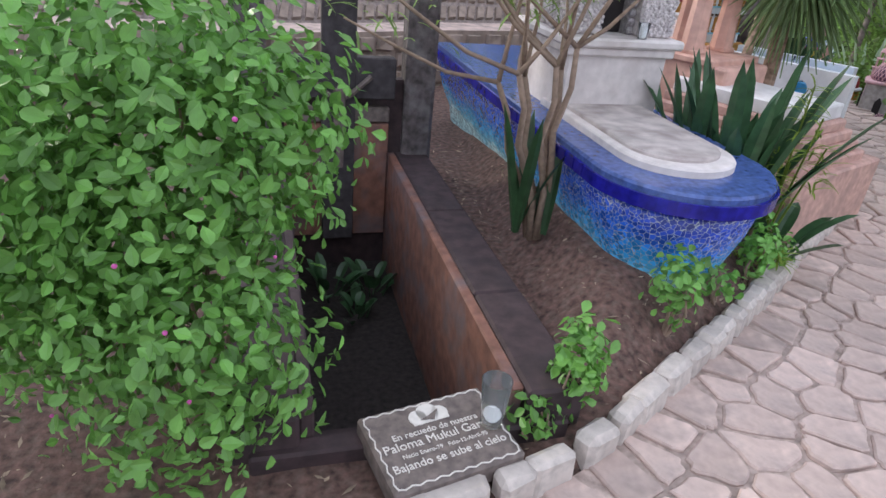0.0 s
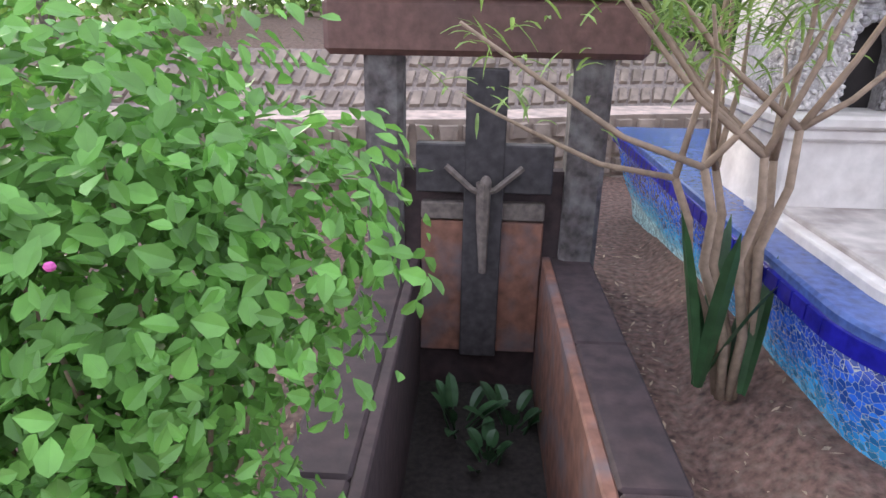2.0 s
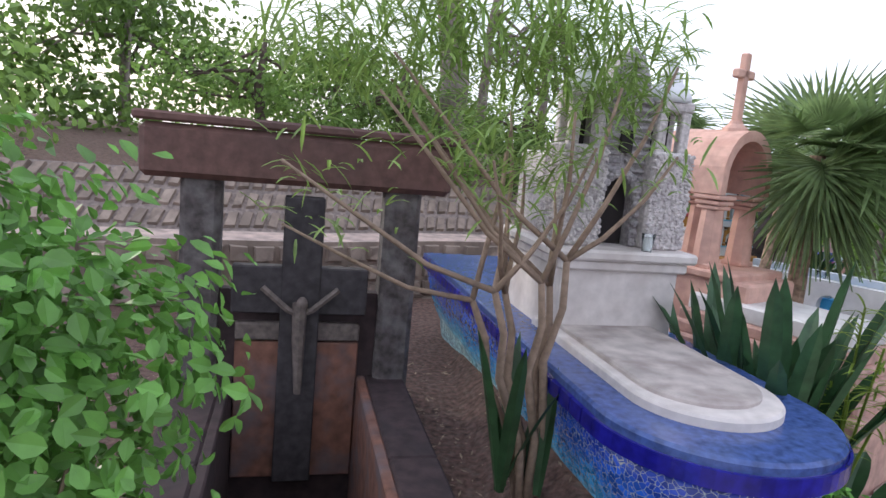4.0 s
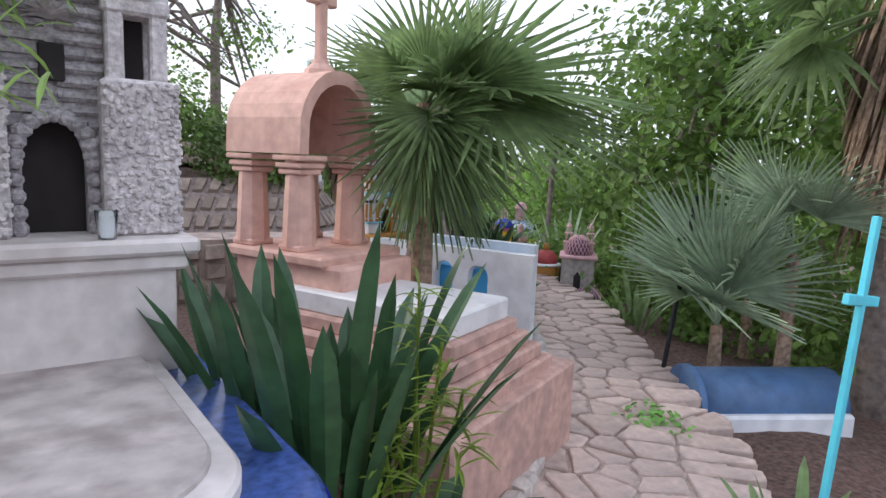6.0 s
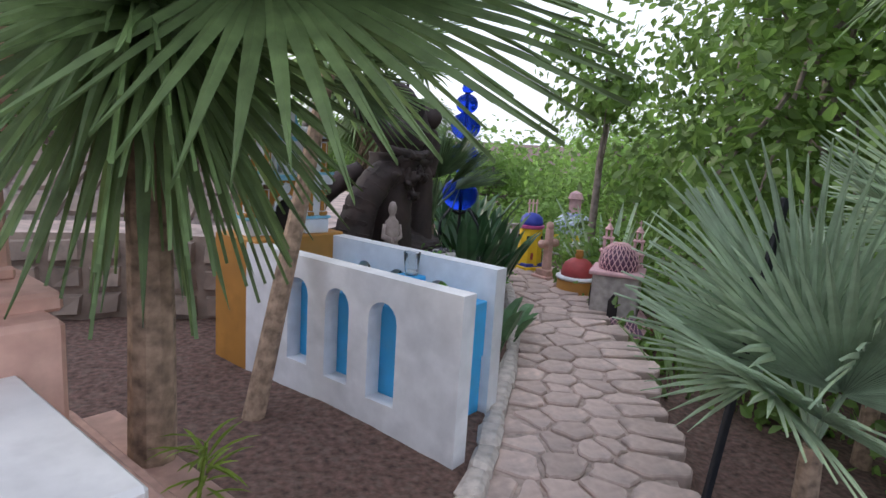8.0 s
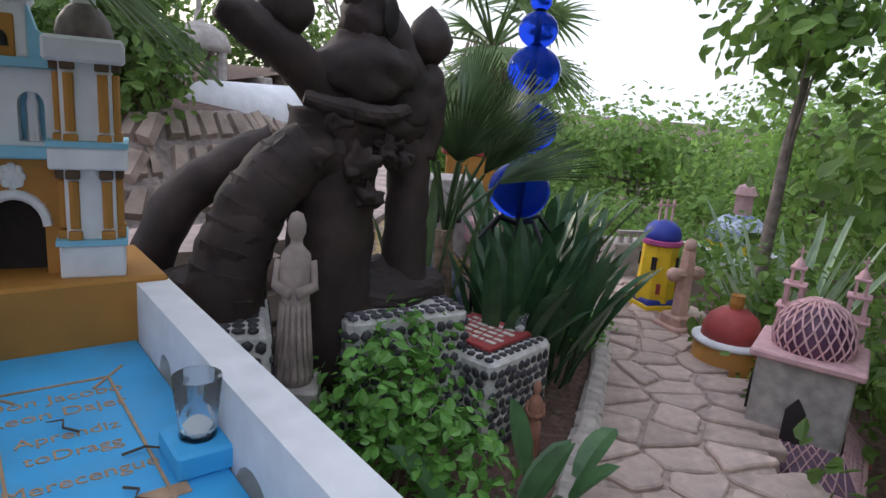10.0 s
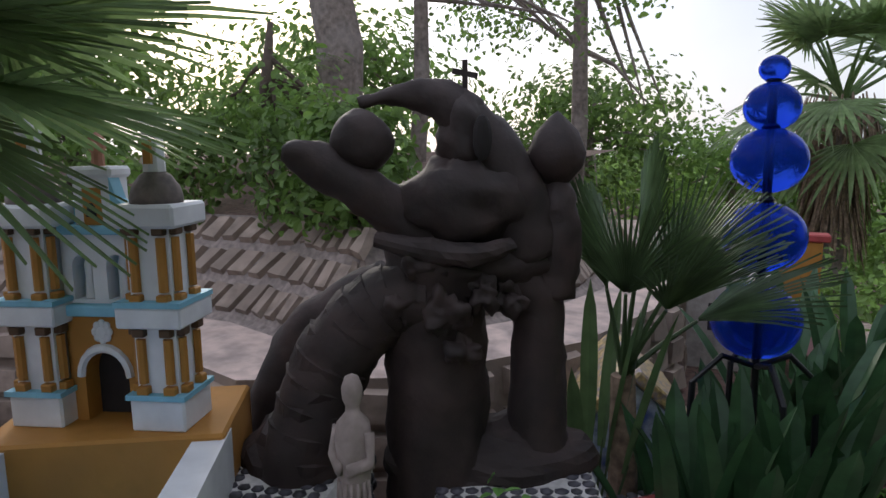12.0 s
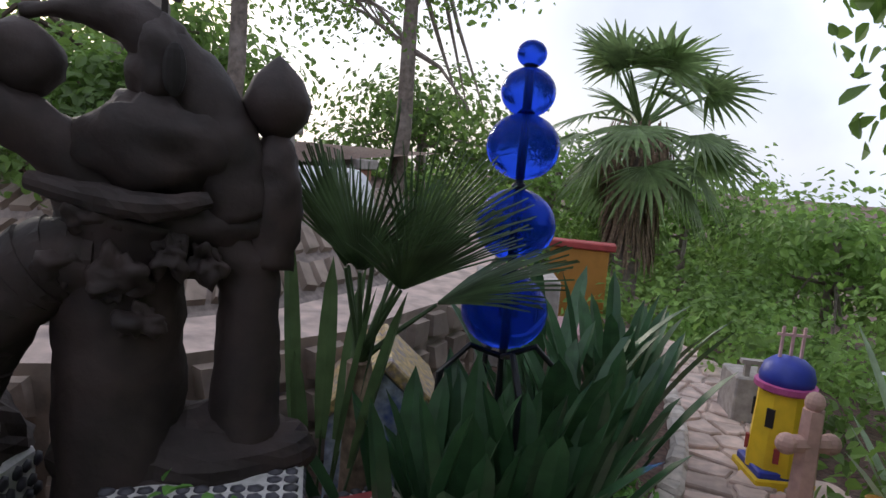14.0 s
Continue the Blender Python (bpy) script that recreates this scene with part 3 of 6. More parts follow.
def memorial_slab():
    t = thing("memorial_slab", 0.15, 0.89, 0.07, 20, "small grey-brown memorial slab with pale wavy border", "plaque")
    t.rotation_euler.x = radians(4)
    part("slab", box(B(), (0, 0, 0.035), (0.46, 0.33, 0.09), 0.008), SLABM, t)
    bm = B()
    for a, b, nseg in (((-.215, -.15), (.215, -.15), 18), ((.215, -.15), (.215, .15), 12), ((.215, .15), (-.215, .15), 18), ((-.215, .15), (-.215, -.15), 12)):
        va, vb = Vector(a), Vector(b)
        nn = Vector((-(vb - va).y, (vb - va).x)).normalized()
        tube(bm, [(*(va.lerp(vb, k / nseg) + nn * 0.004 * (-1) ** k), 0.081) for k in range(nseg + 1)], 0.003, 4)
    part("border", bm, LETTERS, t)
    bm = B()
    for x, r in ((-0.04, 0.032), (0, 0.04), (0.04, 0.03)):
        bmesh.ops.create_cone(bm, cap_ends=True, segments=14, radius1=r, radius2=r, depth=0.004, matrix=Matrix.Translation((x, 0.095 + (0.012 if x == 0 else 0), 0.082)))
    box(bm, (0, 0.08, 0.0822), (0.13, 0.03, 0.003))
    part("cloud_emblem", bm, LETTERS, t)
    bm = B()
    prism(bm, [(-0.035, 0.08), (0.0, 0.092), (0.04, 0.11), (0.02, 0.085), (0.01, 0.068), (-0.01, 0.075)], 0.083, 0.0865)
    part("bird_emblem", bm, SLABM, t)
    for body, size, y in (("En recuedo de nuestra", 0.034, 0.028), ("Paloma Mukul Garcia", 0.047, -0.014), ("Nacio Enero-79   Fcio-12-Abril-95", 0.022, -0.048), ("Bajando se sube al cielo", 0.042, -0.092)):
        words(body, size, pose(0, y, 0.081), LETTERS, t)


memorial_slab()


def candle_glass(x, y, z, h, r, label, wax=0.5, tint=None):
    t = thing("candle_glass", x, y, z, 0, label, "candle glass")
    bm = lathe(B(), [(r * 0.75, 0), (r * 0.8, h * 0.3), (r, h), (r * 0.93, h), (r * 0.72, h * 0.3), (r * 0.6, h * 0.06)], n=18)
    g = part("glass", bm, tint or GLASS, t, smooth=True)
    g.visible_shadow = False
    part("candle", lathe(B(), [(r * 0.58, h * 0.07), (r * 0.68, h * wax), (0.002, h * wax + 0.002)], n=14), WAX, t)


candle_glass(0.33, 0.94, 0.152, 0.18, 0.052, "ribbed clear candle glass with white wax on the slab")


# ---- blue mosaic tomb with shell church ----
def stadium(hw, back, n=18, cy=0.0):
    return [(hw * math.cos(-math.pi * k / n), cy + hw * math.sin(-math.pi * k / n)) for k in range(n + 1)] + [(-hw, back), (hw, back)]


def blue_tomb():
    t = thing("mosaic_tomb", 1.36, 2.02, 0, 8, "rounded blue mosaic tomb with a pale slab on top", "tomb")
    bm = B()
    rings = []
    for z, o in ((-0.05, -0.19), (0.2, -0.15), (0.32, -0.09), (0.48, -0.035), (0.64, 0.0)):
        rings.append([bm.verts.new((*p, z)) for p in stadium(0.41 + o, 2.93, 28)])
    for q, w in zip(rings, rings[1:]):
        for k in range(len(q)):
            bm.faces.new((q[k], q[(k + 1) % len(q)], w[(k + 1) % len(q)], w[k]))
    bm.faces.new(rings[-1])
    part("mosaic_body", bm, MOSAIC, t, smooth=True)
    part("rim_band", prism(B(), stadium(0.445, 2.94, 28), 0.635, 0.70, 0.01), COBALT, t, "glossy cobalt edge tiles")
    part("rim_top", prism(B(), stadium(0.437, 2.935, 28), 0.69, 0.735, 0.012), BLUETILE, t, "mottled blue tile top")
    bm = B()
    n = 34
    for k in range(n):
        a = -math.pi * (k + 0.5) / n
        box(bm, (0.447 * math.cos(a), 0.447 * math.sin(a), 0.668), (0.009, 0.044, 0.06), 0, Euler((0, 0, a)))
    for k in range(30):
        for sx in (-1, 1):
            box(bm, (sx * 0.447, 0.02 + k * 0.095, 0.668), (0.014, 0.085, 0.056))
    tagged(part("edge_tiles", bm, COBALT, t), kind="stuff")
    part("white_border", prism(B(), stadium(0.285, 1.0, 24, 0.06), 0.73, 0.775, 0.01), CREAM, t)
    part("lid", prism(B(), stadium(0.235, 0.98, 24, 0.10), 0.77, 0.795, 0.008), PLATE, t, "stained grey-pink stone lid")
    part("plinth", box(B(), (0.04, 1.12, 0.92), (0.6, 0.68, 0.4), 0.006), CREAM, t)
    part("cornice", box(B(), (0.04, 1.12, 1.085), (0.66, 0.74, 0.05), 0.01), CREAM, t)
    part("cornice", box(B(), (0.04, 1.12, 1.135), (0.72, 0.80, 0.05), 0.012), CREAM, t)


blue_tomb()


def shell_church():
    t = thing("shell_church", 1.40 - 0.139 * 1.14, 2.02 + 0.990 * 1.14, 1.16, 8, "miniature church crusted with pale seashells", "miniature church")
    t.scale = (1.1, 1.1, 1.06)
    for sx in (-1, 1):
        x = sx * 0.2
        part("tower_base", box(B(), (x, -0.17, 0.22), (0.19, 0.22, 0.44), 0.012), SHELL, t)
        for k, (ox, oy) in enumerate(((-1, -1), (1, -1), (-1, 1), (1, 1))):
            part("tower_pier", box(B(), (x + ox * 0.055, -0.17 + oy * 0.06, 0.53), (0.045, 0.045, 0.19), 0.006), SHELL, t)
        part("tower_head", box(B(), (x, -0.17, 0.64), (0.17, 0.18, 0.05), 0.01), SHELL, t)
        # black block added between the piers as the shade of the open belfry
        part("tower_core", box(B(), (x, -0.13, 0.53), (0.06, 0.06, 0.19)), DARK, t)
        bm = lathe(B(), [(0.1, 0.66), (0.1, 0.69), (0.085, 0.72), (0.055, 0.75), (0.05, 0.78), (0.028, 0.80), (0.03, 0.825), (0.012, 0.86), (0.0, 0.89)], (x, -0.17, 0), 14)
        part("tower_dome", bm, WHITEP, t, "white dome", True)
    part("nave", box(B(), (0, 0.1, 0.2), (0.56, 0.4, 0.4), 0.02), SHELL, t)
    bm = B()
    pts = [(-0.12, 0.0), (-0.12, 0.62), (-0.085, 0.76), (-0.05, 0.84), (0, 0.88), (0.05, 0.84), (0.085, 0.76), (0.12, 0.62), (0.12, 0.0), (0.075, 0.0), (0.075, 0.22), (0.05, 0.3), (0, 0.33), (-0.05, 0.3), (-0.075, 0.22), (-0.075, 0.0)]
    f = [bm.verts.new((x, -0.2, z)) for x, z in pts]
    g = [bm.verts.new((x, -0.04, z)) for x, z in pts]
    bm.faces.new(f), bm.faces.new(g[::-1])
    for k in range(len(pts)):
        bm.faces.new((f[k], f[(k + 1) % len(pts)], g[(k + 1) % len(pts)], g[k]))
    part("facade", bm, SHELLD, t)
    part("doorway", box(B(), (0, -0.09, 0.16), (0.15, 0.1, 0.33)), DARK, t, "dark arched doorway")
    bm = B()
    for k in range(21):
        z = 0.04 + k * 0.038
        w = 0.12 if z < 0.62 else 0.12 - (z - 0.62) * 0.42
        for sx in (-1, 1):
            x0 = 0.08 if z < 0.34 else 0.012
            if w > x0:
                tube(bm, [(sx * x0, -0.207, z), (sx * w, -0.207, z)], 0.013, 5)
    tagged(part("shell_ropes", bm, SHELLD, t), "horizontal rows of rope-like grey shells", kind="stuff")
    for k in range(11):
        a = math.pi * k / 10
        part("door_shell", blob(B(), (0.088 * math.cos(a), -0.215, 0.22 + 0.11 * math.sin(a)), (0.024, 0.02, 0.02), 7, 5, 0.3), SHELLD, t)
        if k < 5:
            for sx in (-1, 1):
                part("door_shell", blob(B(), (sx * 0.09, -0.215, 0.02 + k * 0.045), (0.022, 0.02, 0.022), 7, 5, 0.3), SHELLD, t)
    part("window", box(B(), (0, -0.218, 0.47), (0.06, 0.02, 0.1), 0.004), DARK, t)
    bm = B()
    for k in range(9):
        a = math.pi * k / 8
        blade(bm, (0, -0.215, 0.58), (math.cos(a), -0.4, math.sin(a) * 0.6 + 0.1), 0.075, 0.03, 0.6, 3)
    part("shell_flower", bm, SHELL, t, "star of pointed shells")
    bm = B()
    random.seed(5)
    for sx in (-1, 1):
        for face in range(2):
            for _ in range(420):
                u, v = random.uniform(-0.093, 0.093), random.uniform(0.01, 0.43)
                p = (sx * 0.2 + u, -0.283, v) if face == 0 else (sx * 0.297, -0.17 + u * 1.15, v)
                bmesh.ops.create_icosphere(bm, subdivisions=1, radius=1, matrix=Matrix.Translation(p) @ Matrix.Diagonal((random.uniform(.006, .013), random.uniform(.005, .008), random.uniform(.005, .012), 1)))
    tagged(part("shell_crust", bm, SHELL, t), "crust of small whitish shells", kind="stuff")


shell_church()
candle_glass(1.40, 2.80, 1.16, 0.085, 0.032, "small white candle glass on the cornice", 0.8)


# ---- pink canopy tomb ----
def pink_tomb():
    t = thing("pink_tomb", 2.77, 3.02, 0, 30, "salmon pink stepped tomb with a marble slab and vaulted canopy", "tomb")
    for k in range(6):
        e = 0.035 + 0.062 * k
        part("step", box(B(), (0.05 + 0.012 * k, 0.45 - 0.005 * k, 0.665 - 0.07 * k - (0.1 if k == 5 else 0)), (0.52 + 2 * e, 1.0 + 0.9 * e, 0.075 + (0.36 if k == 5 else 0.0)), 0.012), PINKSTEP, t)
    part("pedestal", box(B(), (0, 0.95, 0.46), (0.56, 0.72, 0.9), 0.015), PINK, t)
    part("marble_slab", box(B(), (0.05, 0.45, 0.75), (0.52, 0.96, 0.1), 0.01), MARBLE, t, "white veined marble slab")
    part("pedestal_top", box(B(), (0, 1.02, 0.925), (0.62, 0.66, 0.05), 0.01), PINK, t)
    for sx in (-1, 1):
        for y in (0.95, 1.28):
            bm = B()
            box(bm, (sx * 0.19, y, 0.965), (0.15, 0.15, 0.035), 0.008)
            tube(bm, [(sx * 0.19, y, 0.97), (sx * 0.19, y, 1.34)], [0.085, 0.068], 8)
            for z, w in ((1.335, 0.15), (1.365, 0.17), (1.4, 0.19)):
                box(bm, (sx * 0.19, y, z), (w, w, 0.026), 0.006)
            part("column", bm, PINK, t)
    bm = B()
    n = 14
    y0, y1 = 0.86, 1.37
    ring = []
    for k in range(n + 1):
        a = math.pi * k / n
        ring.append([bm.verts.new((r * math.cos(a), y, 1.42 + (0.1 if 0 < k < n else 0) + (r * 1.15) * math.sin(a) * 0.95)) for r, y in ((0.285, y0), (0.285, y1), (0.225, y1), (0.225, y0))])
    for q, w in zip(ring, ring[1:]):
        for i in range(4):
            bm.faces.new((q[i], q[(i + 1) % 4], w[(i + 1) % 4], w[i]))
    bm.faces.new(ring[0]), bm.faces.new(ring[-1][::-1])
    part("vault", bm, PINK, t, "pale pink barrel vault with red stains")
    part("vault_back", prism(B(), [(0.225 * math.cos(math.pi * k / 12), 0.36 * math.sin(math.pi * k / 12)) for k in range(13)], 0, 0.03), TERRA, t).matrix_basis = pose(0, 1.36, 1.44, 90, 0, 0)
    bm = B()
    lathe(bm, [(0.09, 0), (0.08, 0.05), (0.045, 0.08), (0.04, 0.1)], (0, 1.0, 1.79), 10)
    box(bm, (0, 1.0, 2.09), (0.055, 0.05, 0.44), 0.008)
    box(bm, (0, 1.0, 2.18), (0.19, 0.05, 0.055), 0.008)
    part("cross", bm, PINK, t)


pink_tomb()
for ob in bpy.data.objects["pink_tomb"].children:
    if ob.name.split(".")[0] in ("column", "vault", "vault_back", "cross", "pedestal", "pedestal_top"):
        ob.location.x += 0.13


# ---- white and blue castle tomb ----
def castle_tomb():
    # local x runs from the church end to the path, y across
    t = thing("castle_tomb", 3.84, 5.90, 0, -57.5, "white-walled tomb with a sky blue lid and arched openings", "tomb")
    for y, length, arches in ((-0.045, 1.22, [(0.34, 0.055, 0.22, 0.60), (0.59, 0.075, 0.20, 0.575), (0.88, 0.085, 0.18, 0.56)]), (-0.585, 1.42, [(0.42, 0.075, 0.22, 0.575), (0.70, 0.08, 0.20, 0.57), (0.99, 0.085, 0.18, 0.56)])):
        bm = wall_arches(length, 0.76, 0.085, arches, -0.05)
        part("side_wall", stand(bm, Matrix.Translation((0, y, 0))), WHITEP, t)
    part("lid", box(B(), (0.58, -0.315, 0.46), (1.2, 0.45, 0.28), 0.004), SKYB, t, "sky blue painted lid with worn tan writing")
    part("inner_block", box(B(), (0.58, -0.315, 0.14), (1.18, 0.446, 0.37)), SKYB, t)
    part("church_base", box(B(), (-0.11, -0.315, 0.36), (0.37, 0.62, 0.83), 0.008), OCHRE, t, "ochre painted base block")
    bm = B()
    for a, b in (((0.28, -0.2), (0.95, -0.2)), ((0.28, -0.43), (0.95, -0.43)), ((0.28, -0.43), (0.28, -0.2)), ((0.23, -0.47), (0.33, -0.39)), ((0.23, -0.16), (0.33, -0.24)), ((0.98, -0.47), (0.92, -0.36)), ((0.98, -0.16), (0.92, -0.27))):
        tube(bm, [(*a, 0.601), (*b, 0.601)], 0.004, 4)
    part("scroll_outline", bm, TANLETTER, t)
    for body, s, x in (("Don Jacobo", 0.055, 0.36), ("Leon Dajer", 0.055, 0.43), ("Aprendiz", 0.05, 0.53), ("toDragg", 0.05, 0.60), ("Merecengue", 0.05, 0.70)):
        words(body, s, pose(x, -0.315, 0.6, 0, 0, 90), TANLETTER, t)
    bm = B()
    random.seed(8)
    for k in range(7):
        box(bm, (0.8 + 0.03 * (k % 3), -0.42 + 0.035 * k, 0.601), (0.035, random.uniform(0.03, 0.08), 0.003))
    part("worn_writing", bm, TANLETTER, t)
    part("candle_stand", box(B(), (0.72, -0.13, 0.625), (0.13, 0.11, 0.05), 0.006), SKYB, t)


castle_tomb()


def castle_church():
    t = thing("castle_church", 3.80, 5.83, 0.773, -70, "miniature white, ochre and pale blue twin-towered church", "miniature church")
    t.scale = (0.9, 0.88, 1.0)
    for y in (-0.12, -0.51):
        part("tower_plinth", box(B(), (-0.06, y, 0.045), (0.17, 0.17, 0.09), 0.006), WHITEP, t)
        part("plinth_band", box(B(), (-0.06, y, 0.095), (0.185, 0.185, 0.014)), PALEB, t)
        for st, z0, h in ((0, 0.10, 0.18), (1, 0.345, 0.20)):
            part("tower_shaft", box(B(), (-0.06, y, z0 + h / 2), (0.13, 0.13, h)), WHITEP, t)
            for oy in (-0.042, 0.042):
                for ox, fy in ((0.07, 0), (0, 0.07), (0, -0.07)):
                    p = (-0.06 + (ox if ox else oy), y + (oy if ox else fy))
                    half = part("half_column", tube(B(), [(p[0], p[1], z0 + 0.03), (p[0], p[1], z0 + h - 0.03)], 0.014, 7), OCHRE, t)
                    for z in (z0 + 0.012, z0 + h - 0.012):
                        part("column_cap", box(B(), (p[0], p[1], z), (0.036, 0.036, 0.022), 0.003), BROWNP if z > z0 + 0.1 else OCHRE, half)
        part("mid_cornice", box(B(), (-0.06, y, 0.31), (0.2, 0.2, 0.055), 0.005), WHITEP, t)
        part("mid_band", box(B(), (-0.06, y, 0.345), (0.205, 0.205, 0.014)), PALEB, t)
        part("top_cornice", box(B(), (-0.06, y, 0.57), (0.2, 0.2, 0.06), 0.008), WHITEP, t)
        bm = B()
        lathe(bm, [(0.075, 0.60), (0.075, 0.615), (0.068, 0.64), (0.045, 0.67), (0.03, 0.68)], (-0.06, y, 0), 14)
        part("dome", bm, SLABM, t, "dark tiled dome", True)
        bm = B()
        lathe(bm, [(0.032, 0.68), (0.03, 0.78), (0.04, 0.785), (0.04, 0.8), (0.012, 0.83), (0.005, 0.87)], (-0.06, y, 0), 8)
        part("lantern", bm, WHITEP, t)
        part("lantern_opening", box(B(), (-0.029, y, 0.73), (0.012, 0.024, 0.06)), OCHRE, t)
    bm = wall_arches(0.24, 0.3, 0.12, [(0.12, 0.072, 0.001, 0.13)])
    part("facade", stand(bm, Matrix.Translation((-0.1, -0.435, 0)) @ pose(0, 0, 0, 0, 0, 90)), OCHRE, t)
    part("door_recess", box(B(), (-0.13, -0.315, 0.11), (0.05, 0.16, 0.22)), DARK, t, "dark wooden door")
    bm = B()
    tube(bm, [(-0.035, -0.315 + 0.08 * math.cos(math.pi * k / 10), 0.13 + 0.08 * math.sin(math.pi * k / 10)) for k in range(11)], 0.013, 6)
    part("arch_moulding", bm, WHITEP, t)
    bm = B()
    for k in range(8):
        a = k * math.pi / 4
        blob(bm, (-0.036, -0.315 + 0.022 * math.cos(a), 0.255 + 0.022 * math.sin(a)), (0.008, 0.013, 0.013), 8, 5)
    blob(bm, (-0.036, -0.315, 0.255), (0.01, 0.02, 0.02), 8, 5)
    part("rosette", bm, WHITEP, t)
    part("band", box(B(), (-0.09, -0.315, 0.315), (0.15, 0.24, 0.03), 0.004), PALEB, t)
    bm = wall_arches(0.24, 0.19, 0.1, [(0.065, 0.033, 0.01, 0.10), (0.175, 0.033, 0.01, 0.10)])
    part("upper_facade", stand(bm, Matrix.Translation((-0.1, -0.435, 0.33)) @ pose(0, 0, 0, 0, 0, 90)), WHITEP, t)
    part("niche_back", box(B(), (-0.13, -0.315, 0.42), (0.04, 0.23, 0.17)), PALEB, t)
    for y in (-0.26, -0.37):
        bm = lathe(B(), [(0.018, 0.335), (0.014, 0.40), (0.016, 0.43), (0.01, 0.45), (0.012, 0.465), (0.0, 0.48)], (-0.085, y, 0), 8)
        part("niche_figure", bm, WHITEP, t)
    part("upper_band", box(B(), (-0.09, -0.315, 0.53), (0.13, 0.24, 0.024), 0.003), PALEB, t)
    part("belfry", box(B(), (-0.09, -0.315, 0.605), (0.09, 0.12, 0.13), 0.004), WHITEP, t)
    part("belfry_opening", box(B(), (-0.05, -0.315, 0.59), (0.02, 0.06, 0.1), 0.004), OCHRE, t)
    part("bell", lathe(B(), [(0.016, 0.565), (0.012, 0.59), (0.004, 0.6)], (-0.04, -0.315, 0), 8), IRON, t)
    part("belfry_cap", box(B(), (-0.09, -0.315, 0.68), (0.11, 0.14, 0.03), 0.008), WHITEP, t)
    bm = lathe(B(), [(0.02, 0.69), (0.018, 0.73), (0.028, 0.745), (0.022, 0.77), (0.0, 0.785)], (-0.09, -0.315, 0), 10)
    part("finial", bm, TERRA, t)
    for sy in (-1, 1):
        bm = prism(B(), [(0, 0), (0.06, 0), (0.05, 0.05), (0.02, 0.07), (0, 0.13)], 0, 0.05)
        part("volute", stand(bm, Matrix.Translation((-0.09, -0.315 + sy * 0.06, 0.54)) @ pose(0, 0, 0, 90, 0, 90 if sy > 0 else -90)), PALEB, t)


castle_church()
candle_glass(4.117, 5.223, 0.65, 0.12, 0.045, "blue-tinted candle glass on the sky blue lid", 0.15)
candle_glass(3.93, 4.86, 0.60, 0.13, 0.045, "blue-tinted candle glass on the sky blue lid", 0.3)


# ---- dark clay serpent sculpture ----
def rough(bm, amp, freq=14.0):
    bm.normal_update()
    for v in bm.verts:
        v.co += v.normal * amp * (noise.noise(v.co * freq) + 0.6 * noise.noise(v.co * freq * 2.7))
    return bm


def limb_tube(pts, rad, n=22, sub=6):
    """A thick worked clay limb through a few points, evenly resampled."""
    P, W = [], []
    for i in range(len(pts) - 1):
        q = [Vector(pts[max(0, min(len(pts) - 1, i + d))]) for d in (-1, 0, 1, 2)]
        for k in range(sub):
            f = k / sub
            P.append(0.5 * (2 * q[1] + (q[2] - q[0]) * f + (2 * q[0] - 5 * q[1] + 4 * q[2] - q[3]) * f * f + (3 * q[1] - q[0] - 3 * q[2] + q[3]) * f ** 3))
            W.append(rad[i] * (1 - f) + rad[i + 1] * f)
    P.append(Vector(pts[-1]))
    W.append(rad[-1])
    return tube(B(), P, W, n)


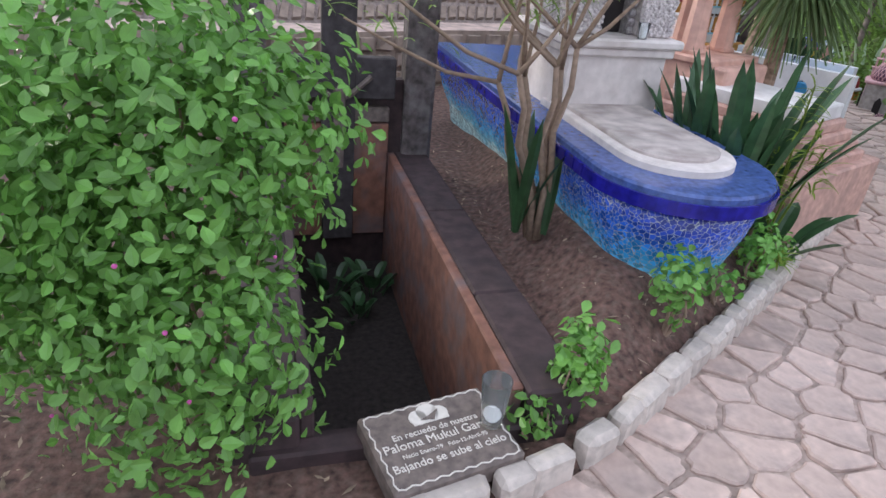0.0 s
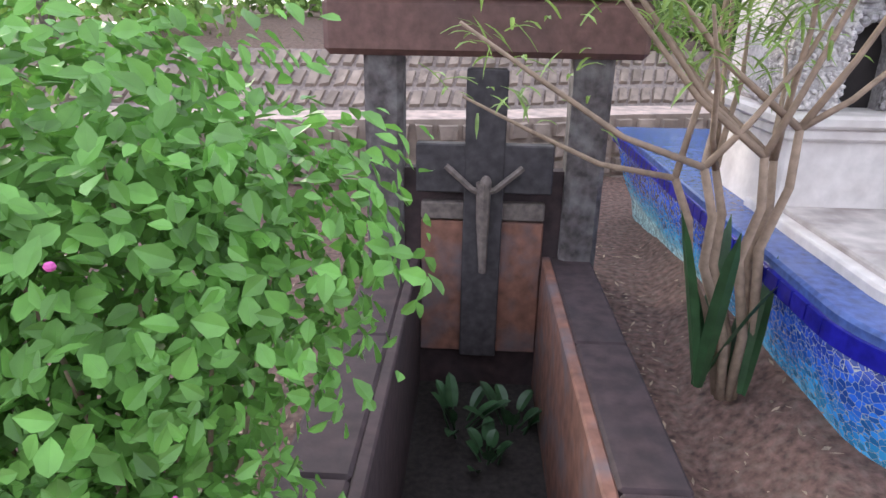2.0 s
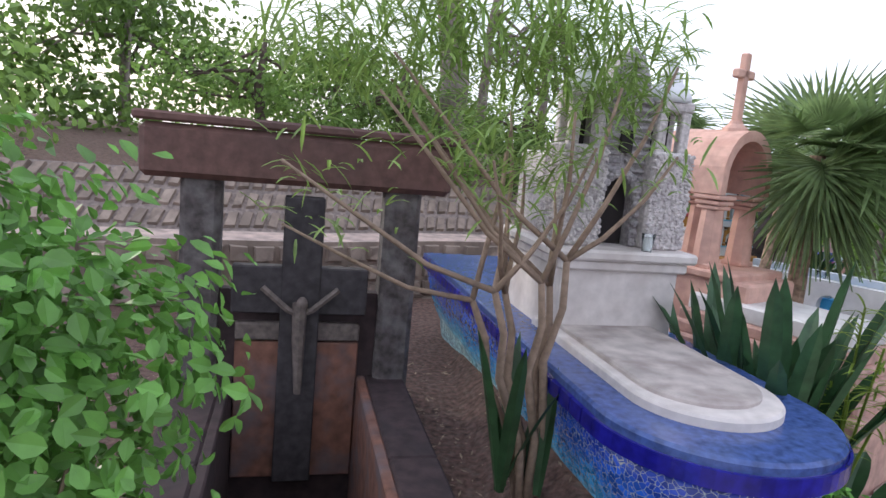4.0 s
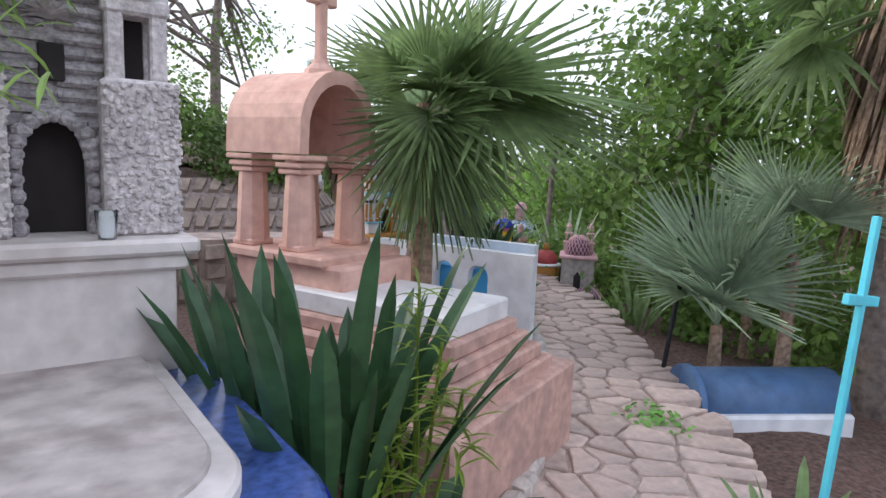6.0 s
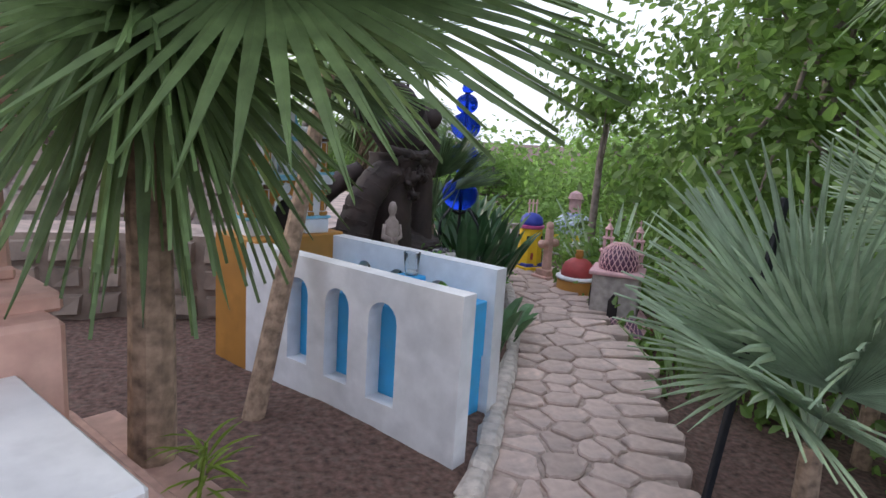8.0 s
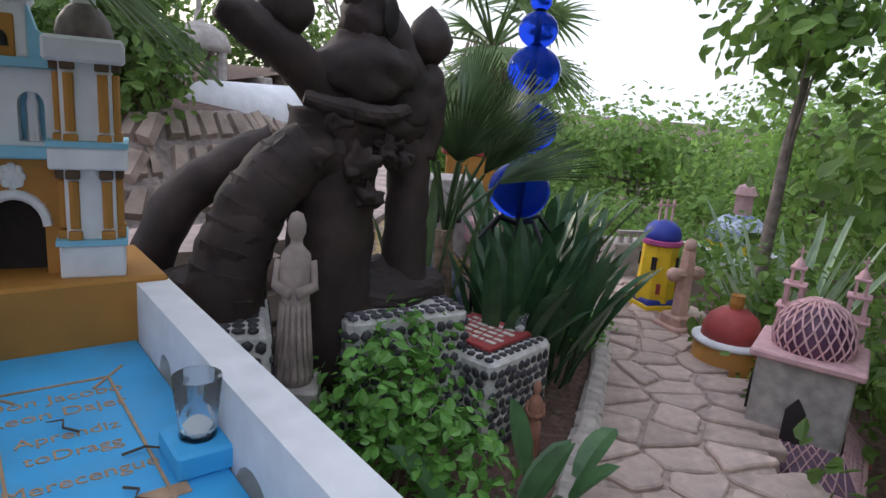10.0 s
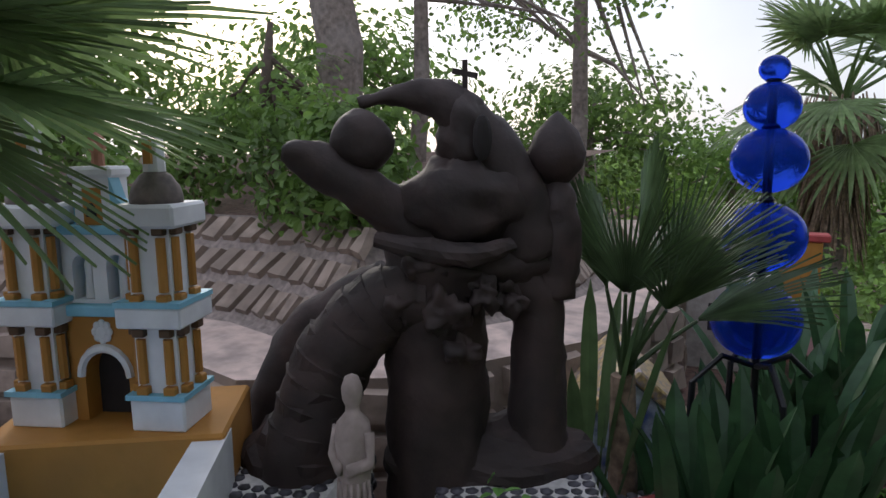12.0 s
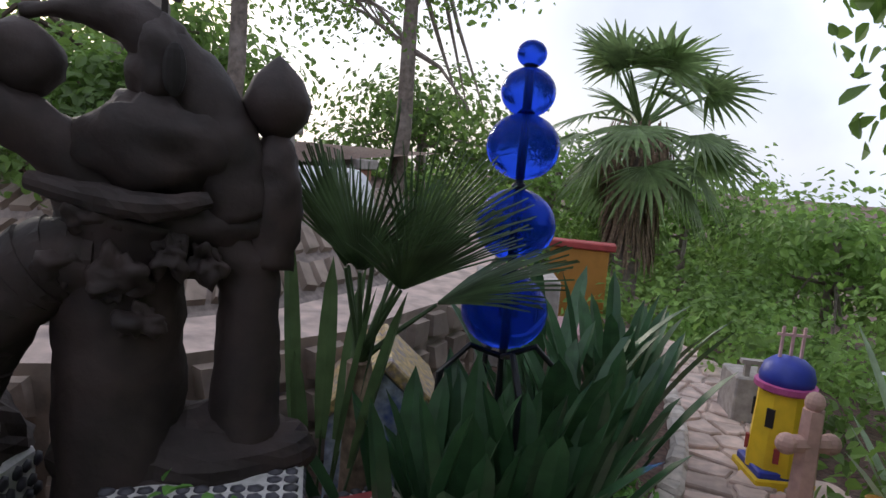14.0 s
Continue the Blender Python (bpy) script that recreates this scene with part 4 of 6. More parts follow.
def sculpture():
    t = thing("clay_sculpture", 4.25, 6.24, 0, 29, "dark brown clay church sculpture shaped like a coiled serpent", "sculpture")
    # local x along the front, y back
    bm = B()
    pts, rad = [], []
    for k in range(17):
        a = math.pi * (0.0 + 0.58 * k / 16)
        pts.append((-0.36 + 0.34 * (1 - math.cos(a)), -0.03, 0.42 + 0.68 * math.sin(a)))
        rad.append(0.122 - 0.03 * k / 16)
    bm = rough(limb_tube(pts, rad, 22, 3), 0.012)
    part("arch_coil", bm, CLAY, t, smooth=True)
    for k in range(1, 15):
        p, q = Vector(pts[k]), Vector(pts[k + 1])
        d = (q - Vector(pts[k - 1])).normalized()
        part("scale_ridge", rough(tube(B(), [p - d * 0.03, p + d * 0.016, p + d * 0.02], [rad[k] - 0.008, rad[k] + 0.003, rad[k] - 0.01], 22), 0.012, 18), CLAY, t)
    bm = rough(limb_tube([(-0.5, 0.26, 0.3), (-0.52, 0.27, 0.6), (-0.42, 0.27, 0.86), (-0.28, 0.24, 1.0), (-0.1, 0.18, 1.1)], [0.075, 0.075, 0.075, 0.07, 0.07]), 0.012)
    part("rear_coil", bm, CLAY, t, smooth=True)
    bm = rough(limb_tube([(0.05, 0.03, 0.3), (0.04, 0.03, 0.7), (0.04, 0.03, 0.95), (0.04, 0.03, 1.1), (0.06, 0.03, 1.2)], [0.165, 0.15, 0.145, 0.15, 0.17]), 0.016)
    part("body", bm, CLAY, t, smooth=True)
    bm = rough(limb_tube([(0.36, 0.02, 0.4), (0.335, 0.02, 0.72), (0.34, 0.02, 0.98), (0.30, 0.02, 1.1), (0.18, 0.02, 1.18)], [0.115, 0.085, 0.075, 0.08, 0.09]), 0.012)
    part("leg", bm, CLAY, t, smooth=True)
    bm = B()
    blob(bm, (0.16, 0.03, 1.19), (0.25, 0.13, 0.1), 32, 20)
    part("shoulder", rough(bm, 0.03, 11), CLAY, t, smooth=True)
    for x, y, z, r in ((-0.05, -0.1, 1.1, 0.065), (0.06, -0.12, 1.06, 0.07), (0.16, -0.11, 1.12, 0.06), (0.0, -0.11, 1.2, 0.06), (0.24, -0.08, 1.1, 0.055), (0.1, -0.12, 0.97, 0.05)):
        part("carved_knob", rough(blob(B(), (x, y, z), (r * 0.85, r * 0.45, r * 0.75), 26, 16), 0.05, 20), CLAY, t, smooth=True)
    part("lip", rough(limb_tube([(-0.12, -0.1, 1.27), (0.02, -0.13, 1.24), (0.14, -0.13, 1.23), (0.24, -0.1, 1.25)], [0.02, 0.032, 0.034, 0.02], 12), 0.008, 20), CLAY, t)
    bm = rough(limb_tube([(-0.36, -0.04, 1.50), (-0.27, -0.04, 1.465), (-0.12, -0.03, 1.37), (0.02, 0, 1.24)], [0.03, 0.058, 0.066, 0.075]), 0.012)
    part("lower_jaw", bm, CLAY, t, smooth=True)
    part("round_boulder", rough(blob(B(), (-0.155, -0.02, 1.525), (0.085, 0.08, 0.085), 24, 16), 0.01), CLAY, t, smooth=True)
    bm = rough(limb_tube([(-0.16, 0.0, 1.625), (-0.06, 0.0, 1.65), (0.06, 0.0, 1.635), (0.16, 0.01, 1.53), (0.26, 0.01, 1.36), (0.3, 0.01, 1.2)], [0.016, 0.026, 0.055, 0.085, 0.1, 0.09]), 0.012)
    part("hooded_head", bm, CLAY, t, smooth=True)
    for c, r in (((0.12, -0.02, 1.36), (0.18, 0.12, 0.125)), ((0.12, 0.0, 1.54), (0.07, 0.09, 0.115))):
        part("cheek", rough(blob(B(), c, r, 28, 18), 0.03, 13), CLAY, t, smooth=True)
    # black blob laid on the head as the shade of a hollow
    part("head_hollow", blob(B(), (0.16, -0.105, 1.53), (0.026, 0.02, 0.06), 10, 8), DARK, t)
    bm = B()
    box(bm, (0.125, 0.0, 1.69), (0.014, 0.014, 0.1))
    box(bm, (0.125, 0.0, 1.705), (0.07, 0.014, 0.014), 0, Euler((0, 0.2, 0)))
    part("cross", bm, CLAY, t)
    bm = rough(limb_tube([(0.37, 0.02, 1.08), (0.385, 0.02, 1.25), (0.38, 0.02, 1.36), (0.385, 0.02, 1.42)], [0.07, 0.075, 0.058, 0.03]), 0.014, 16)
    part("turret", bm, CLAY, t, smooth=True)
    part("bud", lathe(B(), [(0.03, 1.40), (0.075, 1.45), (0.085, 1.49), (0.06, 1.55), (0.02, 1.59), (0.0, 1.605)], (0.385, 0.02, 0), 10), CLAY, t, smooth=True)
    part("rocky_foot", rough(blob(B(), (0.2, 0.04, 0.58), (0.32, 0.17, 0.12), 30, 18), 0.03, 9), CLAY, t)
    part("rocky_foot", rough(blob(B(), (-0.36, 0.08, 0.60), (0.19, 0.18, 0.13), 26, 16), 0.03, 9), CLAY, t)
    return t


sculpture()


def pebble_wall(x, y, turn, w, d, h, label):
    t = thing("pebble_plinth", x, y, 0, turn, label, "plinth")
    part("core", box(B(), (0, 0, h / 2 - 0.03), (w, d, h + 0.06), 0.02), GROUT, t)
    bm = B()
    random.seed(int(w * 1000))
    s = 0.041
    for face in range(3):
        L = w if face == 0 else d
        for j in range(int(h / s)):
            for i in range(int(L / s)):
                u = -L / 2 + (i + 0.5 + 0.5 * (j % 2)) * s + random.uniform(-.006, .006)
                if u > L / 2 - 0.01:
                    continue
                z = (j + 0.5) * s + random.uniform(-.006, .006)
                c = ((u, -d / 2, z), (-w / 2, u, z), (w / 2, u, z))[face]
                r = (random.uniform(.019, .0245), 0.01, random.uniform(.018, .024))
                sc = r if face == 0 else (r[1], r[0], r[2])
                bmesh.ops.create_icosphere(bm, subdivisions=1, radius=1, matrix=Matrix.Translation(c) @ pose(0, 0, 0, 0, random.uniform(0, 180) if face == 0 else 0, 0) @ Matrix.Diagonal((*sc, 1)))
    for i in range(int(w / s)):
        for j in range(int(d / s)):
            if min(i, j, int(w / s) - 1 - i, int(d / s) - 1 - j) > 1:
                continue
            bmesh.ops.create_icosphere(bm, subdivisions=1, radius=1, matrix=Matrix.Translation((-w / 2 + (i + .5) * s, -d / 2 + (j + .5) * s, h)) @ Matrix.Diagonal((random.uniform(.018, .024), random.uniform(.018, .024), 0.009, 1)))
    tagged(part("pebbles", bm, PEBBLE, t, smooth=True), "dark oval pebbles set in white grout", kind="stuff")
    return t


pebble_wall(3.93, 6.03, 12, 0.36, 0.38, 0.60, "plinth of dark pebbles in white grout under the sculpture")
pebble_wall(4.50, 6.33, 24, 0.46, 0.34, 0.57, "plinth of dark pebbles in white grout under the sculpture")


def plaque():
    t = pebble_wall(4.865, 6.46, -47, 0.42, 0.40, 0.40, "low pebble block with a red plaque on top")
    t.name = "plaque_block"
    part("red_plate", box(B(), (0, 0, 0.413), (0.3, 0.28, 0.016), 0.003), REDP, t, "brick red plate with worn pale writing")
    bm = B()
    random.seed(3)
    for j in range(5):
        x = -0.11
        while x < 0.1:
            w = random.uniform(0.015, 0.05)
            box(bm, (x + w / 2, 0.085 - j * 0.042, 0.4225), (w, 0.02, 0.004))
            x += w + 0.012
    part("writing_bars", bm, LETTERS, t)


plaque()
candle_glass(5.02, 6.47, 0.41, 0.08, 0.03, "clear candle glass on the pebble block", 0.3)


def twig(x, y, z, L, turn, label):
    ob = part("twig", tube(B(), [(0, 0, 0), (L * 0.4, 0.012, 0.004), (L * 0.7, -0.006, 0.006), (L, 0.014, 0.002)], [0.003, 0.0028, 0.0022, 0.0012], 5), TWIG)
    ob.matrix_basis = pose(x, y, z, 0, 0, turn)
    tagged(ob, label, "twig")


for x, y, L, a in ((3.98, 5.22, 0.1, 20), (4.06, 5.33, 0.12, 80), (3.87, 5.30, 0.08, 150), (4.02, 5.12, 0.07, -40)):
    twig(x, y, 0.606, L, a, "thin dark dry twig on the sky blue lid")


def statuette(name, x, y, z, h, turn, material, label):
    bm = lathe(B(), [(0.16, 0), (0.17, 0.06), (0.13, 0.2), (0.115, 0.4), (0.125, 0.55), (0.14, 0.66), (0.12, 0.76), (0.055, 0.81), (0.05, 0.84), (0.075, 0.88), (0.078, 0.93), (0.05, 0.985), (0.0, 1.0)], n=14)
    for s in (-1, 1):
        tube(bm, [(s * 0.13, 0, 0.72), (s * 0.16, -0.03, 0.58), (s * 0.03, -0.14, 0.55)], [0.045, 0.042, 0.035], 8)
    for k in range(9):
        a = -math.pi * k / 8
        tube(bm, [(0.165 * math.cos(a), 0.165 * math.sin(a), 0.02), (0.115 * math.cos(a), 0.115 * math.sin(a), 0.48)], 0.016, 5)
    bm.transform(Matrix.Diagonal((h * 0.66, h * 0.66, h, 1)))
    ob = part(name, bm, material, smooth=True)
    ob.matrix_basis = pose(x, y, z, 0, 0, turn)
    tagged(ob, label, "statue")


statuette("statue", 4.20, 5.95, 0.42, 0.53, 0, STATUE, "pale carved stone figure standing before the dark sculpture")
part("stone_block", box(B(), (4.20, 5.95, 0.2), (0.16, 0.16, 0.44), 0.01), GREYST)
tagged(bpy.data.objects["stone_block"], "grey stone block under the carved figure", "plinth")
statuette("terracotta_figure", 5.05, 6.22, 0.02, 0.3, -20, TERRA, "small worn terracotta figure beside the pebble block")


# ---- glass ball column ----
def ball_column():
    t = thing("glass_ball_column", 5.12, 7.15, 0, 0, "tall column of cobalt blue glass balls on an iron rod", "garden ornament")
    pts = [(0.0, 0.0, 1.76, 0.05), (0.0, 0.0, 1.635, 0.092), (0.0, 0.0, 1.455, 0.125), (0.0, 0.0, 1.19, 0.138), (-0.01, 0.0, 0.89, 0.152)]
    for x, y, z, r in pts:
        part("glass_ball", blob(B(), (x, y, z), (r, r, r * 0.9), 28, 18), BLUEGLASS, t, smooth=True)
    part("rod", tube(B(), [(0, 0, -0.1), (0, 0, 1.7)], 0.014, 8), IRON, t)
    bm = B()
    for x, y, z, r in pts[1:]:
        lathe(bm, [(0.02, z + r * 0.88), (0.028, z + r * 0.95), (0.02, z + r * 1.03)], n=10)
    part("collars", bm, IRON, t)
    bm = B()
    for k in range(4):
        a = k * math.pi / 2 + 0.4
        tube(bm, [(0, 0, 0.72), (math.cos(a) * 0.12, math.sin(a) * 0.12, 0.76), (math.cos(a) * 0.22, math.sin(a) * 0.22, 0.66), (math.cos(a) * 0.24, math.sin(a) * 0.24, 0.0)], 0.012, 6)
    part("tripod", bm, IRON, t)


ball_column()


# ---- right side of the path ----
def lattice_church():
    t = thing("lattice_church", 6.40, 6.62, -0.3, -40, "miniature grey church with a pink-latticed purple dome", "miniature church")
    part("base_slab", box(B(), (0, -0.05, 0.12), (0.62, 0.62, 0.08), 0.008), PINKLINE, t)
    part("base_slab", box(B(), (0, -0.05, 0.04), (0.68, 0.68, 0.09), 0.008), REDP, t)
    bm = B()
    o = [(-0.29, -0.34), (0.29, -0.34), (0.29, 0.24), (-0.29, 0.24)]
    i_ = [(-0.2, -0.22), (0.2, -0.22), (0.2, 0.16), (-0.2, 0.16)]
    vo = [bm.verts.new((*p, 0.16)) for p in o]
    vi = [bm.verts.new((*p, 0.28)) for p in i_]
    for k in range(4):
        bm.faces.new((vo[k], vo[(k + 1) % 4], vi[(k + 1) % 4], vi[k]))
    part("skirt_roof", bm, LILAC, t)
    bm = B()
    for s in range(4):
        a, b = Vector((*o[s], 0.165)), Vector((*o[(s + 1) % 4], 0.165))
        c, d = Vector((*i_[s], 0.285)), Vector((*i_[(s + 1) % 4], 0.285))
        for k in range(12):
            tube(bm, [a.lerp(b, k / 12), c.lerp(d, min(1, (k + 2.5) / 12))], 0.004, 4)
            tube(bm, [a.lerp(b, k / 12), c.lerp(d, max(0, (k - 2.5) / 12))], 0.004, 4)
    part("roof_lattice", bm, PINKLINE, t)
    part("body", box(B(), (0, -0.03, 0.42), (0.38, 0.36, 0.4), 0.008), GREYST, t)
    for (x, y, r) in ((-0.195, -0.03, 90), (0.0, -0.215, 0)):
        bm = prism(B(), [(-0.04, 0), (0.04, 0), (0.04, 0.14), (0, 0.2), (-0.04, 0.14)], 0, 0.02)
        part("doorway", stand(bm, Matrix.Translation((x, y, 0.27)) @ pose(0, 0, r) @ pose(0, 0, 0, 0, 0, 0) @ pose(0, 0, 0, 90, 0, 0)) if r == 0 else stand(bm, Matrix.Translation((x, y, 0.27)) @ pose(0, 0, 0, 90, 0, -90)), DARK, t)
    part("cornice", box(B(), (0, -0.03, 0.63), (0.44, 0.42, 0.035), 0.008), PINKLINE, t)
    part("dome", lathe(B(), [(0.155, 0.64), (0.165, 0.70), (0.15, 0.77), (0.11, 0.83), (0.05, 0.865), (0.0, 0.87)], (0, -0.03, 0), 24), LILAC, t, smooth=True)
    bm = B()
    prof = [(0.158, 0.64), (0.168, 0.70), (0.153, 0.77), (0.113, 0.832), (0.053, 0.868), (0.0, 0.873)]
    for k in range(22):
        for sg in (-1, 1):
            tube(bm, [(r * math.cos(k * math.pi / 11 + sg * j * 0.22), -0.03 + r * math.sin(k * math.pi / 11 + sg * j * 0.22), z) for j, (r, z) in enumerate(prof)], 0.005, 4)
    part("dome_lattice", bm, PINKLINE, t, "raised pale pink lattice")
    for x in (-0.13, 0.13):
        bm = B()
        for z, w, h in ((0.70, 0.1, 0.12), (0.82, 0.08, 0.1), (0.91, 0.055, 0.08)):
            for ox in (-1, 1):
                for oy in (-1, 1):
                    box(bm, (x + ox * w * 0.38, 0.2 + oy * w * 0.38, z), (w * 0.24, w * 0.24, h))
            box(bm, (x, 0.2, z + h / 2), (w * 1.25, w * 1.25, 0.014), 0.003)
        lathe(bm, [(0.03, 0.955), (0.02, 0.98), (0.006, 1.0)], (x, 0.2, 0), 10)
        box(bm, (x, 0.2, 1.025), (0.009, 0.009, 0.06))
        box(bm, (x, 0.2, 1.03), (0.036, 0.009, 0.009))
        box(bm, (x, 0.2, 0.5), (0.12, 0.12, 0.3))
        part("bell_tower", bm, PINKLINE, t)


lattice_church()


def red_dome_drum():
    t = thing("domed_drum", 6.42, 7.28, -0.35, 0, "ochre round tomb with a red dome and white rim", "tomb")
    part("drum", lathe(B(), [(0.15, 0), (0.19, 0.2), (0.19, 0.46)], n=24), OCHRE, t, smooth=True)
    part("rim", lathe(B(), [(0.19, 0.45), (0.205, 0.46), (0.205, 0.475), (0.17, 0.485)], n=24), WHITEP, t, smooth=True)
    part("dome", lathe(B(), [(0.16, 0.48), (0.155, 0.54), (0.13, 0.60), (0.08, 0.64), (0, 0.655)], n=20), REDP, t, smooth=True)
    part("finial", lathe(B(), [(0.03, 0.64), (0.04, 0.68), (0.032, 0.72), (0.04, 0.725)], n=12), OCHRE, t)


red_dome_drum()


def yellow_tower():
    t = thing("yellow_tower", 6.38, 8.22, -0.15, 10, "bright yellow miniature tower with a blue dome", "miniature tower")
    part("base", box(B(), (0, 0, 0.06), (0.32, 0.32, 0.12), 0.006), MAGENTA, t)
    part("base_band", box(B(), (0, 0, 0.15), (0.28, 0.28, 0.07), 0.006), YELLOW, t)
    part("blue_band", box(B(), (0, 0, 0.2), (0.25, 0.25, 0.04), 0.006), ROYAL, t)
    part("shaft", tube(B(), [(0, 0, 0.2), (0, 0, 0.6)], [0.135, 0.12], 8), YELLOW, t)
    for k in range(4):
        a = k * math.pi / 2 - 2.4
        part("window", box(B(), (0.122 * math.cos(a), 0.122 * math.sin(a), 0.47), (0.02, 0.035, 0.09), 0, Euler((0, 0, a))), DARK, t)
        part("window", box(B(), (0.128 * math.cos(a + .4), 0.128 * math.sin(a + .4), 0.3), (0.02, 0.025, 0.07), 0, Euler((0, 0, a + .4))), REDP, t)
    part("crown_band", lathe(B(), [(0.125, 0.59), (0.14, 0.6), (0.14, 0.625), (0.12, 0.63)], n=16), MAGENTA, t)
    part("dome", lathe(B(), [(0.12, 0.62), (0.125, 0.66), (0.11, 0.71), (0.07, 0.745), (0, 0.76)], n=18), ROYAL, t, smooth=True)
    bm = B()
    for x in (-0.05, 0, 0.05):
        box(bm, (x, 0, 0.82), (0.012, 0.012, 0.16))
        box(bm, (x, 0, 0.86), (0.05, 0.012, 0.012))
    part("crosses", bm, PINKLINE, t)


yellow_tower()


def stone_cross():
    t = thing("stone_cross", 6.36, 7.78, -0.12, 20, "pinkish carved stone cross on a stepped foot", "cross")
    for k in range(3):
        part("foot", box(B(), (0, 0, 0.05 + k * 0.06), (0.28 - k * 0.06, 0.28 - k * 0.06, 0.07), 0.008), PINKSTEP, t)
    part("shaft", tube(B(), [(0, 0, 0.18), (0, 0, 0.62)], [0.055, 0.045], 6), PINKSTEP, t)
    bm = B()
    tube(bm, [(-0.1, 0, 0.47), (0.1, 0, 0.47)], 0.04, 8)
    blob(bm, (0, 0, 0.65), (0.04, 0.04, 0.045))
    for s in (-1, 1):
        blob(bm, (s * 0.1, 0, 0.47), (0.045, 0.045, 0.045))
    part("arms", bm, PINKSTEP, t)
    t2 = thing("orange_house", 6.6, 7.62, -0.12, 20, "small orange and pink miniature house block", "miniature house")
    part("wall", box(B(), (0, 0, 0.12), (0.16, 0.16, 0.26), 0.006), YELLOW, t2)
    part("doorway", box(B(), (-0.05, -0.075, 0.13), (0.05, 0.03, 0.12), 0.006), DARK, t2)
    part("pink_cross", box(box(B(), (0.13, 0, 0.2), (0.06, 0.06, 0.44), 0.006), (0.13, 0, 0.3), (0.17, 0.06, 0.06), 0.006), PINKLINE, t2)


stone_cross()


def barrel_tomb():
    t = thing("barrel_tomb", 4.95, 3.48, -0.42, -22, "white tomb with a slate blue barrel lid", "tomb")
    part("base", box(B(), (0.35, -0.02, 0.14), (1.0, 0.52, 0.34), 0.02), WHITEP, t)
    bm = B()
    tube(bm, [(-0.16, 0, 0.3), (0.84, 0, 0.3)], 0.235, 20)
    part("barrel_lid", bm, BARREL, t, "slate blue painted barrel lid", True)
    part("lid_lip", tube(B(), [(-0.19, 0, 0.3), (-0.15, 0, 0.3)], 0.255, 20), BARREL, t)
    part("base_arch", tube(B(), [(-0.05, -0.285, 0.06), (-0.05, -0.27, 0.06)], 0.07, 14), DARK, t)


barrel_tomb()


def plain_cross(name, x, y, z, h, w, th, material, label, turn=0, lean=0):
    t = thing(name, x, y, z, turn, label, "cross")
    t.rotation_euler.y = radians(lean)
    part("upright", box(B(), (0, 0, h / 2), (th, th * 0.6, h), 0.004), material, t)
    part("arm", box(B(), (0, 0, h * 0.8), (w, th * 0.62, th), 0.004), material, t)


plain_cross("turquoise_cross", 3.66, 1.99, -0.25, 1.55, 0.3, 0.04, TURQ, "thin turquoise painted cross beside the path", 10, 8)
plain_cross("black_cross", 4.86, 3.86, -0.35, 1.6, 0.2, 0.035, IRON, "black iron cross among the palms", 0, 8)

# ---- planting near the path ----
OLEAF = mat("narrow_light_leaf", (0.22, 0.33, 0.09), 0.5, 14, 0.25, 0.1, trans=0.4, rand=0.4)
BROADLEAF = mat("broad_green_leaf", (0.07, 0.15, 0.06), 0.4, 14, 0.25, 0.1, trans=0.2, rand=0.3)
random.seed(21)
shrub("leafy_shrub", -0.62, 1.05, 0.0, [((0.0, 0.0, 0.95), (0.42, 0.42, 0.45)), ((0.02, -0.18, 0.5), (0.40, 0.36, 0.42)), ((-0.3, 0.1, 0.7), (0.4, 0.4, 0.5)), ((0.26, 0.16, 1.1), (0.27, 0.3, 0.3)), ((-0.1, 0.1, 1.3), (0.4, 0.4, 0.3)), ((-0.5, -0.1, 0.9), (0.4, 0.4, 0.6))], 11500, 0.042, LEAF, "dense bright green leafy shrub with a few pink flowers", 12)
for _ in range(6):
    a, z = random.uniform(-2.6, 0.6), random.uniform(-0.55, 0.4)
    part("blossom", blob(B(), (0.4 * math.cos(a), -0.05 + 0.4 * math.sin(a), 0.85 + z), (0.007, 0.007, 0.006), 6, 4, 0.5), PINKPETAL, bpy.data.objects["leafy_shrub"])
for x, y, h, n in ((0.66, 1.08, 0.26, 240), (1.22, 1.52, 0.24, 170), (1.42, 1.72, 0.16, 90), (0.5, 1.0, 0.1, 70), (1.95, 2.05, 0.22, 160), (2.2, 2.25, 0.14, 80), (1.62, 1.8, 0.12, 50)):
    shrub("small_shrub", x, y, ground_z(x, y) + 0.005, [((0, 0, h), (0.11, 0.11, h * 0.75))], n, 0.045, LEAF, "low bright green seedling in the soil bed", 4, "seedling")


